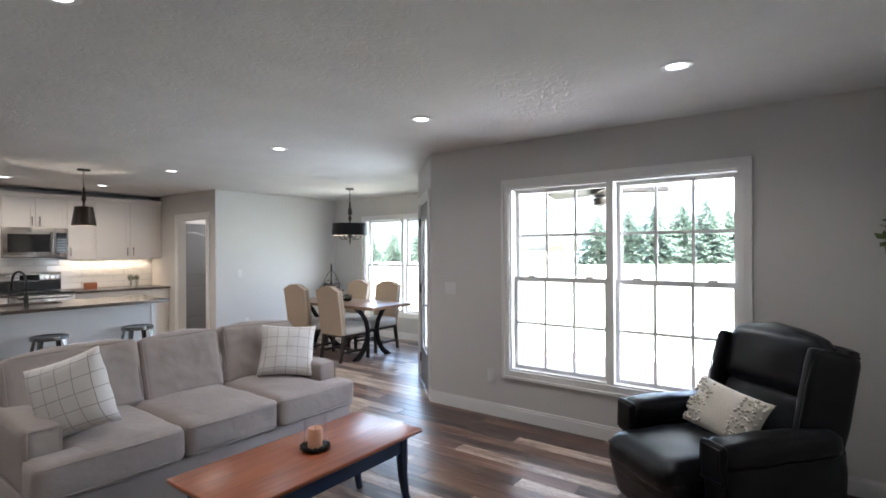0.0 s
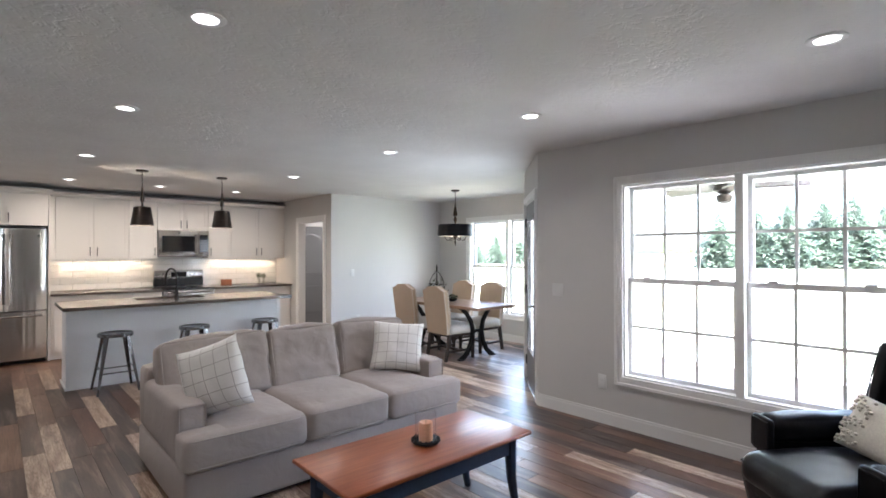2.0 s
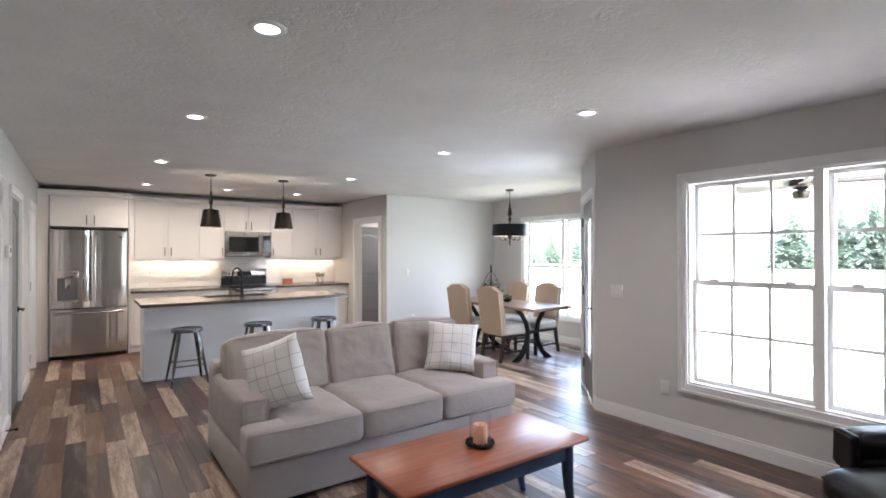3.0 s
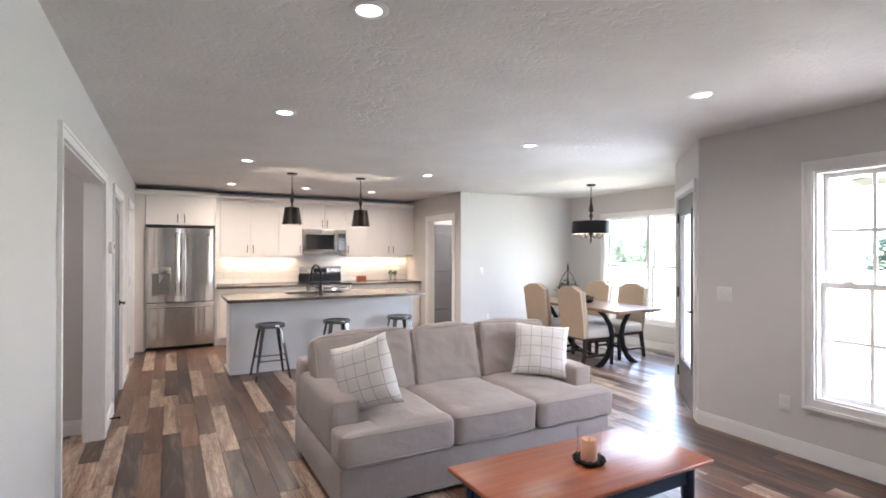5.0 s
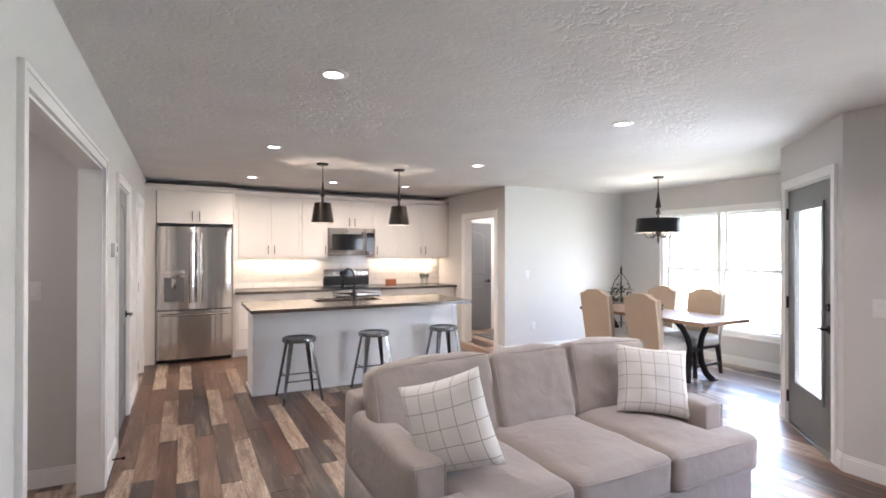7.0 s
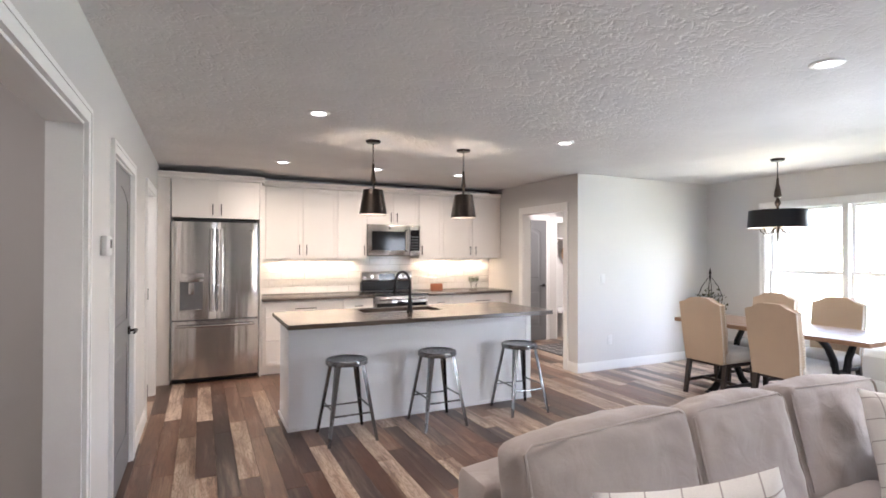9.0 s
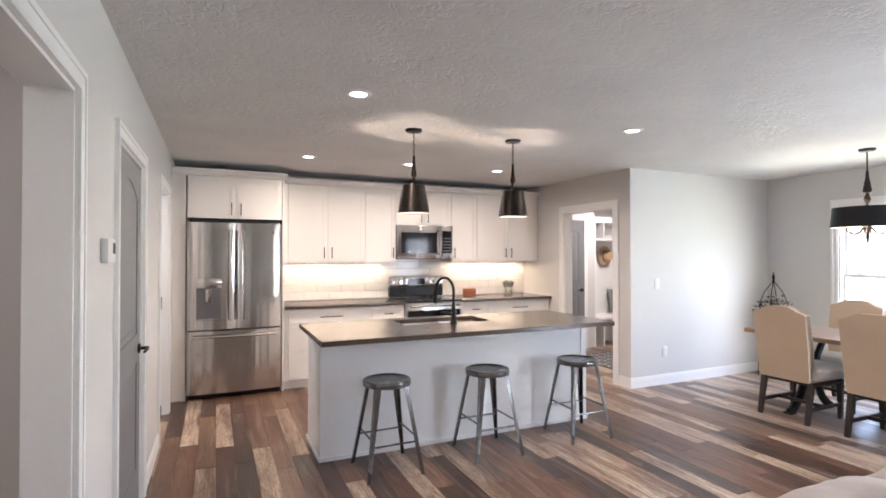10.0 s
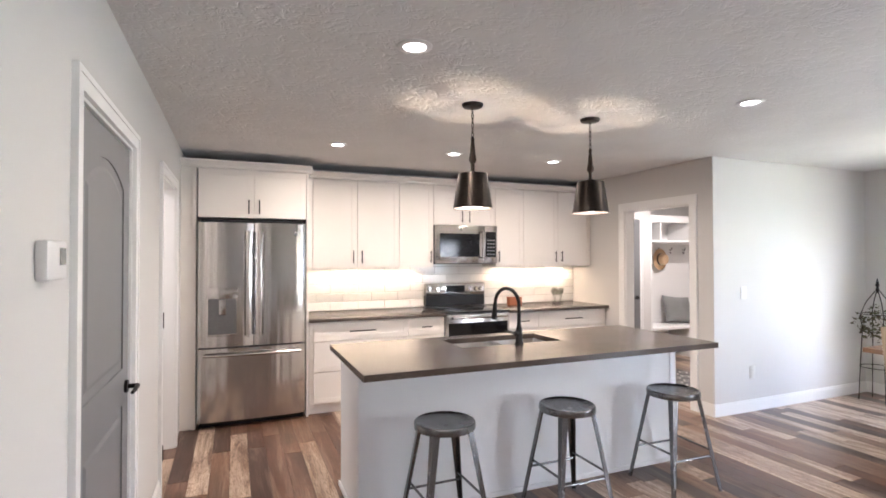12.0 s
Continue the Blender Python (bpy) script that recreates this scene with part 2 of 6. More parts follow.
def glass_material(name, gloss):
    m, n, l, b = node_mat(name)
    n.remove(b)
    out = n["Material Output"]
    t = n.new("ShaderNodeBsdfTransparent")
    g = n.new("ShaderNodeBsdfGlossy")
    g.inputs["Roughness"].default_value = 0.02
    lw = n.new("ShaderNodeLayerWeight")
    lw.inputs["Blend"].default_value = 0.5
    pw = n.new("ShaderNodeMath")
    pw.operation = "POWER"
    pw.inputs[1].default_value = 4.0
    l.new(lw.outputs["Facing"], pw.inputs[0])
    f = n.new("ShaderNodeMath")
    f.operation = "MULTIPLY_ADD"
    f.inputs[1].default_value, f.inputs[2].default_value = gloss, gloss * 0.06
    l.new(pw.outputs[0], f.inputs[0])
    mx = n.new("ShaderNodeMixShader")
    l.new(f.outputs[0], mx.inputs[0])
    l.new(t.outputs[0], mx.inputs[1])
    l.new(g.outputs[0], mx.inputs[2])
    l.new(mx.outputs[0], out.inputs["Surface"])
    return m


def blind_material():
    """Thin white slats that let daylight glow through."""
    m, n, l, b = node_mat("white_blind")
    n.remove(b)
    d = n.new("ShaderNodeBsdfDiffuse")
    t = n.new("ShaderNodeBsdfTranslucent")
    d.inputs["Color"].default_value = t.inputs["Color"].default_value = (0.85, 0.87, 0.88, 1)
    mx = n.new("ShaderNodeMixShader")
    mx.inputs[0].default_value = 0.65
    l.new(d.outputs[0], mx.inputs[1])
    l.new(t.outputs[0], mx.inputs[2])
    l.new(mx.outputs[0], n["Material Output"].inputs["Surface"])
    return m


def glow_material(name, colour, strength):
    m, n, l, b = node_mat(name)
    b.inputs["Base Color"].default_value = (0.35, 0.35, 0.35, 1)
    b.inputs["Emission Color"].default_value = (*colour, 1)
    b.inputs["Emission Strength"].default_value = strength
    return m


def leaf_material(name, a, c):
    m, n, l, b = node_mat(name)
    g = n.new("ShaderNodeNewGeometry")
    r = ramp(n, [(0.0, a), (1.0, c)])
    l.new(g.outputs["Random Per Island"], r.inputs["Fac"])
    l.new(r.outputs["Color"], b.inputs["Base Color"])
    b.inputs["Roughness"].default_value = 0.7
    return m


M_WALL = surface("greige_wall_paint", (0.61, 0.60, 0.585), 0.75, vary=0.02, big=0.8, fine=160, relief=0.12, depth=0.0008)
M_CEIL = ceiling_material()
M_TRIM = surface("white_trim_paint", (0.80, 0.80, 0.79), 0.35, vary=0.02, big=1.2, fine=90, relief=0.05)
M_CAB = surface("white_cabinet_paint", (0.785, 0.745, 0.70), 0.38, vary=0.02, big=1.5, fine=120, relief=0.05)
M_ISL = surface("white_island_panel", (0.84, 0.85, 0.86), 0.42, vary=0.02, big=1.2, fine=120, relief=0.05)
M_PLANK = {"pale": plank_material("pale"), "brown": plank_material("brown")}
M_PLANKREST = plank_material("mixed")
M_UNDER = surface("floor_joint", (0.03, 0.022, 0.018), 0.8, vary=0.2)
M_STEEL = steel_material()
M_RECESS = surface("grey_dispenser", (0.16, 0.16, 0.165), 0.4, 0.5, vary=0.15, big=6)
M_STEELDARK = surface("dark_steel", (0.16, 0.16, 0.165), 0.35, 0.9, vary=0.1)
M_COUNTER = surface("dark_leathered_stone", (0.068, 0.053, 0.044), 0.22, vary=0.45, big=5, fine=90, relief=0.3, depth=0.0008)
M_BLACK = surface("matt_black_metal", (0.012, 0.011, 0.011), 0.42, 0.6, vary=0.2)
M_BLACKGLASS = surface("black_glass", (0.008, 0.008, 0.009), 0.06, vary=0.1, relief=0)
M_BLACKGLASS.node_tree.nodes["Principled BSDF"].inputs["Specular IOR Level"].default_value = 0.3
M_BLACKPLASTIC = surface("black_plastic", (0.013, 0.013, 0.014), 0.35, vary=0.2)
M_BLACKPLASTIC.node_tree.nodes["Principled BSDF"].inputs["Specular IOR Level"].default_value = 0.25
M_BRONZE = surface("dark_bronze_shade", (0.030, 0.024, 0.020), 0.34, 0.75, vary=0.3, big=8)
M_BRASS = surface("aged_bronze", (0.034, 0.025, 0.019), 0.45, 0.7, vary=0.25)
M_SHADEIN = surface("white_shade_lining", (0.85, 0.82, 0.78), 0.7, vary=0.03)
# pendant lining darkened so less light bounces up to the ceiling
M_BUCKETIN = surface("darkened_bucket_lining", (0.16, 0.13, 0.11), 0.5, 0.4, vary=0.2)
M_GUN = surface("gunmetal_stool", (0.20, 0.203, 0.208), 0.26, 0.9, vary=0.09, big=9, fine=140)
M_SOFA = fabric_material("taupe_sofa_cloth", (0.365, 0.316, 0.285), wrinkle=0.35)
M_PLAID = plaid_material("windowpane_check_cloth", (0.80, 0.775, 0.74), (0.40, 0.36, 0.34), 5.0, 0.022)
M_BOUCLE = fabric_material("cream_boucle", (0.70, 0.66, 0.58), weave=260, vary=0.2)
M_LEATHER = surface("black_leather", (0.007, 0.0075, 0.010), 0.33, vary=0.35, big=3, fine=170, relief=0.5, depth=0.0012)
M_LEATHER.node_tree.nodes["Principled BSDF"].inputs["Specular IOR Level"].default_value = 0.25
M_CHERRY = wood_material("cherry_tabletop", (0.42, 0.125, 0.045), (0.25, 0.062, 0.024), 0.30, (0.05, 1, 1), 20)
M_NAVY = surface("navy_chalk_paint", (0.018, 0.040, 0.085), 0.5, vary=0.3, big=5, relief=0.2)
M_DINWOOD = wood_material("dining_tabletop_wood", (0.36, 0.215, 0.125), (0.21, 0.115, 0.065), 0.3, (1, 0.06, 1), 18, 0.2)
M_DARKWOOD = wood_material("dark_chair_wood", (0.035, 0.022, 0.016), (0.018, 0.011, 0.008), 0.4, (1, 1, 0.08), 20)
M_IRON = surface("cast_iron", (0.018, 0.017, 0.017), 0.5, 0.7, vary=0.3, fine=200, relief=0.4)
M_LINEN = fabric_material("tan_linen", (0.475, 0.37, 0.27), weave=700, vary=0.1)
M_LINENPALE = fabric_material("pale_linen_seat", (0.60, 0.56, 0.51), weave=700, vary=0.1)
M_NAIL = surface("pewter_nailhead", (0.72, 0.66, 0.56), 0.3, 1.0, vary=0.1)
M_DOOR = surface("grey_door_paint", (0.175, 0.180, 0.188), 0.42, vary=0.05, big=2, fine=120, relief=0.08)
M_GLASS = glass_material("window_glass", 0.45)
M_JAR = glass_material("thin_jar_glass", 0.6)
M_BLIND = blind_material()
M_TILE = surface("white_subway_tile", (0.80, 0.785, 0.76), 0.14, vary=0.03, big=6, fine=20, relief=0.2, depth=0.001)
M_GROUT = surface("grey_grout", (0.36, 0.34, 0.32), 0.9, vary=0.1)
M_PLASTIC = surface("white_plastic", (0.70, 0.70, 0.69), 0.35, vary=0.02)
M_LENS = glow_material("lamp_lens", (1.0, 0.93, 0.83), 0.4)
M_PENDANT = glow_material("pendant_diffuser", (1.0, 0.86, 0.70), 0.85)
M_SINK = surface("satin_sink_steel", (0.58, 0.56, 0.54), 0.30, 1.0, vary=0.2, big=9)
M_BULB = glow_material("bulb", (1.0, 0.85, 0.62), 2.0)
M_CANDLE = surface("orange_wax", (0.80, 0.43, 0.26), 0.5, vary=0.12, big=9)
M_WAX = surface("ivory_wax", (0.78, 0.70, 0.56), 0.5, vary=0.05)
M_TERRA = surface("terracotta_box", (0.36, 0.125, 0.055), 0.6, vary=0.15)
M_LEAF = leaf_material("sage_leaf", (0.045, 0.06, 0.03), (0.10, 0.11, 0.065))
M_BERRY = leaf_material("dried_vine", (0.07, 0.05, 0.03), (0.10, 0.11, 0.06))
M_STRAW = fabric_material("straw_hat", (0.50, 0.34, 0.20), weave=300, vary=0.2)
M_GREYCLOTH = fabric_material("grey_knit", (0.22, 0.225, 0.22), weave=200, vary=0.25)
M_RUG = fabric_material("rug_pattern_dark", (0.05, 0.05, 0.055), weave=300, vary=0.3)
M_RUGPALE = fabric_material("rug_pattern_pale", (0.5, 0.48, 0.45), weave=300, vary=0.15)
M_GRASS = surface("pale_lawn", (0.17, 0.18, 0.12), 0.95, vary=0.25, big=0.2, fine=8, relief=0.3, depth=0.02)
M_CONC = surface("patio_concrete", (0.62, 0.61, 0.59), 0.9, vary=0.12, big=0.7, fine=30, relief=0.2)
M_NEEDLE = leaf_material("spruce_needles", (0.085, 0.12, 0.09), (0.13, 0.17, 0.125))
M_LEAVES = leaf_material("young_leaves", (0.09, 0.13, 0.045), (0.16, 0.20, 0.08))
M_BARK = surface("bark", (0.07, 0.05, 0.038), 0.9, vary=0.3, big=3, fine=30, relief=0.6, depth=0.02)
M_SIDING = surface("white_siding", (0.72, 0.73, 0.74), 0.6, vary=0.03)
M_ROOF = surface("roof_underside", (0.74, 0.76, 0.78), 0.6, vary=0.03)
M_LCD = surface("grey_lcd", (0.11, 0.12, 0.11), 0.2, vary=0.05, relief=0)

# ---- mesh helpers ----
def box(bm, x0, x1, y0, y1, z0, z1, m=None):
    vs = [bm.verts.new((x, y, z)) for z in (z0, z1) for y in (y0, y1) for x in (x0, x1)]
    if m is not None:
        for v in vs:
            v.co = m @ v.co
    for f in ((0, 2, 3, 1), (4, 5, 7, 6), (0, 1, 5, 4), (1, 3, 7, 5), (3, 2, 6, 7), (2, 0, 4, 6)):
        bm.faces.new([vs[i] for i in f])
    return vs


def bevel(bm, width, segments=2):
    bmesh.ops.bevel(bm, geom=list(bm.edges), offset=width, segments=segments, profile=0.5, affect="EDGES", clamp_overlap=True)


def rbox(x0, x1, y0, y1, z0, z1, r=0.004, seg=2):
    bm = bmesh.new()
    box(bm, x0, x1, y0, y1, z0, z1)
    bevel(bm, r, seg)
    return bm


def ring_faces(bm, rings, closed_ends=True):
    n = len(rings[0])
    for a, c in zip(rings, rings[1:]):
        for i in range(n):
            bm.faces.new((a[i], a[(i + 1) % n], c[(i + 1) % n], c[i]))
    if closed_ends:
        bm.faces.new(rings[0][::-1])
        bm.faces.new(rings[-1])


def lathe(bm, profile, n=24, at=(0, 0, 0), closed=True):
    rings = [[bm.verts.new((at[0] + r * math.cos(2 * math.pi * i / n), at[1] + r * math.sin(2 * math.pi * i / n), at[2] + z)) for i in range(n)]
             for r, z in profile]
    ring_faces(bm, rings, closed)


def tube(bm, pts, radii, n=8, flat=1.0):
    """A tube along points; radii: one number or one a point; flat squeezes its second axis."""
    pts = [Vector(p) for p in pts]
    if isinstance(radii, (int, float)):
        radii = [radii] * len(pts)
    rings, up = [], None
    for i, p in enumerate(pts):
        d = (pts[min(i + 1, len(pts) - 1)] - pts[max(i - 1, 0)]).normalized()
        if up is None:
            up = Vector((0, 0, 1)) if abs(d.z) < 0.9 else Vector((1, 0, 0))
        a = d.cross(up).normalized()
        up = a.cross(d).normalized()
        rings.append([bm.verts.new(p + radii[i] * (math.cos(2 * math.pi * k / n) * a + flat * math.sin(2 * math.pi * k / n) * up)) for k in range(n)])
    ring_faces(bm, rings)


def beam(bm, p0, p1, w, h, w1=None, h1=None):
    """A square bar from p0 to p1 that may taper."""
    p0, p1 = Vector(p0), Vector(p1)
    d = (p1 - p0).normalized()
    up = Vector((0, 0, 1)) if abs(d.z) < 0.8 else Vector((0, 1, 0))
    a = d.cross(up).normalized()
    c = a.cross(d).normalized()
    rings = []
    for p, ww, hh in ((p0, w, h), (p1, w1 or w, h1 or h)):
        rings.append([bm.verts.new(p + a * sx * ww / 2 + c * sy * hh / 2) for sx, sy in ((-1, -1), (1, -1), (1, 1), (-1, 1))])
    ring_faces(bm, rings)


def cushion(bm, x0, x1, y0, y1, z0, z1, r=0.05, puff=0.02, n=12, m=None, rough=0.0, seed=0):
    """A stuffed block: rounded edges and swollen faces."""
    c = Vector(((x0 + x1) / 2, (y0 + y1) / 2, (z0 + z1) / 2))
    hv = Vector(((x1 - x0) / 2, (y1 - y0) / 2, (z1 - z0) / 2))
    r = min(r, hv.x, hv.y, hv.z)
    made = {}

    def vert(i, j, k):
        key = (i, j, k)
        if key not in made:
            p = Vector((2 * i / n - 1, 2 * j / n - 1, 2 * k / n - 1))
            p = Vector([math.copysign(abs(a) ** 0.75, a) for a in p])
            q = Vector([a * h for a, h in zip(p, hv)])
            inner = Vector([max(-(h - r), min(h - r, a)) for a, h in zip(q, hv)])
            d = q - inner
            q = inner + (d.normalized() * r if d.length > 1e-9 else d)
            s = [1 - a * a for a in p]
            q += Vector((p.x * puff * 0.5 * s[1] * s[2], p.y * puff * 0.5 * s[0] * s[2], p.z * puff * s[0] * s[1]))
            q = q + c
            if rough:
                q += noise.noise_vector(q * 6 + Vector((seed, 0, 0))) * rough + noise.noise_vector(q * 17 + Vector((0, seed, 0))) * rough * 0.45
            if m is not None:
                q = m @ q
            made[key] = bm.verts.new(q)
        return made[key]

    for a in range(n):
        for e in range(n):
            for side in (0, n):
                fl = side == 0
                for quad in (((a, e, side), (a + 1, e, side), (a + 1, e + 1, side), (a, e + 1, side)),
                             ((side, a, e), (side, a + 1, e), (side, a + 1, e + 1), (side, a, e + 1)),
                             ((e, side, a), (e, side, a + 1), (e + 1, side, a + 1), (e + 1, side, a))):
                    vs = [vert(*q) for q in quad]
                    bm.faces.new(vs[::-1] if fl else vs)


def pillow(w, h, thick, n=18, pinch=0.07, seed=0, lump=0.006):
    """A scatter cushion that lies in its local XY plane, with UV for its cloth."""
    bm = bmesh.new()
    uv = bm.loops.layers.uv.new("UVMap")
    sides = []
    for sg in (1, -1):
        g = []
        for j in range(n + 1):
            row = []
            for i in range(n + 1):
                u, v = 2 * i / n - 1, 2 * j / n - 1
                if sg < 0 and (abs(u) == 1 or abs(v) == 1):
                    row.append(sides[0][j][i])
                    continue
                x = u * w / 2 * (1 - pinch * (1 - v * v))
                y = v * h / 2 * (1 - pinch * (1 - u * u))
                z = sg * thick / 2 * ((1 - u ** 2) * (1 - v ** 2)) ** 0.42
                z += lump * noise.noise(Vector((x * 9 + seed, y * 9, sg)))
                row.append(bm.verts.new((x, y, z)))
            g.append(row)
        sides.append(g)
    for sg, g in zip((1, -1), sides):
        for j in range(n):
            for i in range(n):
                quad = [(i, j), (i + 1, j), (i + 1, j + 1), (i, j + 1)]
                if sg < 0:
                    quad = quad[::-1]
                f = bm.faces.new([g[b][a] for a, b in quad])
                for loop, (a, b) in zip(f.loops, quad):
                    loop[uv].uv = (a / n, b / n)
    return bm


def mesh_of(name, bm, mat, smooth=False):
    bmesh.ops.recalc_face_normals(bm, faces=list(bm.faces))
    me = bpy.data.meshes.new(name)
    bm.to_mesh(me)
    bm.free()
    for one in (mat if isinstance(mat, (list, tuple)) else [mat]):
        me.materials.append(one)
    if smooth:
        me.shade_smooth()
        if smooth != "all":
            me.set_sharp_from_angle(angle=radians(40))
    return me


def part(name, bm, mat, parent, label="", smooth=True):
    ob = new(name, mesh_of(name, bm, mat, smooth))
    ob.parent = parent
    return tagged(ob, label)


def thing(name, m, label, category, group=""):
    ob = new(name)
    ob.empty_display_size = 0.1
    ob.matrix_world = m
    return tagged(ob, label, category, group)


def solid(name, bm, mat, label, category, kind="", smooth=True, group=""):
    return tagged(new(name, mesh_of(name, bm, mat, smooth)), label, category, group, kind)


def structure(name, bm, mat, label="", category="", smooth=False):
    return solid(name, bm, mat, label, category, "structure", smooth)


# ---- the large structure ----
WX, BY, SY = -0.33, 10.27, 0.38            # west wall face, kitchen back wall face, south wall face
EX, DX = 4.13, 6.62                        # living room window wall, dining window wall
KX, DY = 4.27, 8.14                        # kitchen's east wall, dining back wall
P1, P2 = Vector((4.13, 3.86, 0)), Vector((5.03, 4.76, 0))


def wall_with_openings(length, thick, openings, height=H, m=None):
    """A wall along local x from 0 to length, its room face at local y = 0 and its body behind it."""
    bm = bmesh.new()
    at = 0.0
    for a, b, z0, z1 in sorted(openings):
        if a > at:
            box(bm, at, a, 0, thick, 0, height, m)
        if z0 > 0:
            box(bm, a, b, 0, thick, 0, z0, m)
        if z1 < height:
            box(bm, a, b, 0, thick, z1, height, m)
        at = b
    if at < length:
        box(bm, at, length, 0, thick, 0, height, m)
    return bm


WIN = (0.435, 2.045)                         # sill and head of the window openings
# local x along the wall, local y away from the room
m_west = Matrix.Translation((WX, SY, 0)) @ Matrix.Rotation(radians(90), 4, "Z")
m_east = Matrix.Translation((EX, P1.y, 0)) @ Matrix.Rotation(radians(-90), 4, "Z")
m_diag = Matrix.Translation(P1) @ Matrix.Rotation(radians(45), 4, "Z") @ Matrix.Diagonal((1, -1, 1, 1))
m_din = Matrix.Translation((DX, DY, 0)) @ Matrix.Rotation(radians(-90), 4, "Z")
HALL = (4.04, 5.82, 2.01)
LDOOR = (6.55, 7.44, 2.015)
LOPEN = (8.40, 9.24, 2.05)
MUD = (8.40, 9.30, 2.03)
structure("wall_west", wall_with_openings(BY - SY + 0.12, 0.13, [(a - SY, b - SY, 0, z) for a, b, z in (HALL, LDOOR, LOPEN)], H, m_west), M_WALL, "light greige painted drywall with cased openings", "wall")
structure("wall_east", wall_with_openings(P1.y - SY + 0.12, 0.16, [(P1.y - 2.972, P1.y - 1.202, *WIN)], H, m_east), M_WALL, "light greige painted drywall around a white window", "wall")
bm = wall_with_openings((P2 - P1).length, 0.14, [(0.155, 1.105, 0, 2.05)], H, m_diag)
structure("wall_angled", bm, M_WALL, "light greige angled wall with a glazed door", "wall")
structure("wall_dining_east", wall_with_openings(DY - P2.y + 0.3, 0.16, [(DY - 7.315, DY - 5.545, *WIN)], H, m_din), M_WALL, "pale grey dining wall around a white window", "wall")
bm = bmesh.new(); box(bm, KX, DX + 0.16, DY, DY + 0.12, 0, H)
structure("wall_dining_north", bm, M_WALL, "pale grey dining room wall washed by daylight", "wall")
bm = bmesh.new(); box(bm, P2.x - 0.0, DX, P2.y - 0.13, P2.y, 0, H)
structure("wall_dining_south", bm, M_WALL, "pale grey dining room wall", "wall")
bm = bmesh.new(); box(bm, -0.46, 5.62, BY, BY + 0.12, 0, H)
structure("wall_north", bm, M_WALL, "greige kitchen wall behind the cabinets", "wall")
bm = bmesh.new(); box(bm, WX - 0.13, EX + 0.16, SY - 0.12, SY, 0, H)
structure("wall_south", bm, M_WALL, "greige living room wall", "wall")
bm = bmesh.new()
for y0, y1, z0 in ((DY + 0.12, MUD[0], 0), (MUD[0], MUD[1], MUD[2]), (MUD[1], BY, 0)):
    box(bm, KX, KX + 0.12, y0, y1, z0, H)
structure("wall_kitchen_east", bm, M_WALL, "greige wall with a white cased doorway", "wall")
# mud room beyond the kitchen
bm = bmesh.new()
box(bm, 7.2, 7.3, DY + 0.12, 10.9, 0, H)
structure("wall_mudroom_east", bm, M_WALL, "greige mud room wall", "wall")
bm = bmesh.new()
box(bm, 5.54, 5.62, BY + 0.121, 10.72, 0, H)
box(bm, 5.54, 7.3, 10.72, 10.82, 0, H)
structure("wall_mudroom_north", bm, M_WALL, "greige mud room wall with a recess", "wall")
bm = bmesh.new()
box(bm, DX + 0.16, 7.3, DY, DY + 0.12, 0, H)
structure("wall_mudroom_south", bm, M_WALL, "greige mud room wall", "wall")
# hall and side room to the west
bm = bmesh.new()
box(bm, -3.2, WX - 0.13, 6.05, 6.15, 0, H)
structure("wall_hall_north", bm, M_WALL, "greige hallway wall", "wall")
bm = bmesh.new()
box(bm, -3.2, WX - 0.13, 3.7, 3.8, 0, H)
structure("wall_hall_south", bm, M_WALL, "greige hallway wall", "wall")
bm = bmesh.new()
box(bm, -3.3, -3.2, 3.7, 6.15, 0, H)
structure("wall_hall_west", bm, M_WALL, "greige hallway wall", "wall")
bm = bmesh.new()
box(bm, -2.3, WX - 0.13, 8.1, 8.2, 0, H)
box(bm, -2.3, WX - 0.13, 10.27, 10.39, 0, H)
box(bm, -2.4, -2.3, 8.1, 10.39, 0, H)
structure("wall_side_room", bm, M_WALL, "light painted side room walls", "wall")
bm = bmesh.new()
box(bm, -1.2, WX - 0.13, 6.5, 6.6, 0, H); box(bm, -1.2, WX - 0.13, 7.6, 7.7, 0, H); box(bm, -1.3, -1.2, 6.5, 7.7, 0, H)
structure("wall_closet", bm, M_WALL, "closet walls behind the grey door", "wall")

# ceilings, with the diagonal cut left to the porch side
bm = bmesh.new()
box(bm, WX - 0.13, EX + 0.16, SY - 0.12, P1.y, H, H + 0.25)
box(bm, WX - 0.13, DX + 0.16, P2.y - 0.13, BY + 0.12, H, H + 0.25)
v = [bm.verts.new(p) for p in ((WX - 0.13, P1.y, H), (EX + 0.16, P1.y, H), (5.19, P2.y - 0.13, H), (WX - 0.13, P2.y - 0.13, H),
                               (WX - 0.13, P1.y, H + 0.25), (EX + 0.16, P1.y, H + 0.25), (5.19, P2.y - 0.13, H + 0.25), (WX - 0.13, P2.y - 0.13, H + 0.25))]
for f in ((0, 3, 2, 1), (4, 5, 6, 7), (0, 1, 5, 4), (1, 2, 6, 5), (2, 3, 7, 6), (3, 0, 4, 7)):
    bm.faces.new([v[i] for i in f])
structure("ceiling", bm, M_CEIL, "white stomped-plaster ceiling with recessed lights", "ceiling")
bm = bmesh.new()
box(bm, 4.27, 7.3, BY + 0.12, 11.0, H, H + 0.2); box(bm, DX + 0.16, 7.3, DY, BY + 0.12, H, H + 0.2)
structure("ceiling_mudroom", bm, M_CEIL, "white mud room ceiling", "ceiling")
bm = bmesh.new()
box(bm, -3.3, WX - 0.13, 3.7, 10.39, H, H + 0.2)
structure("ceiling_hall", bm, M_CEIL, "white hallway ceiling", "ceiling")
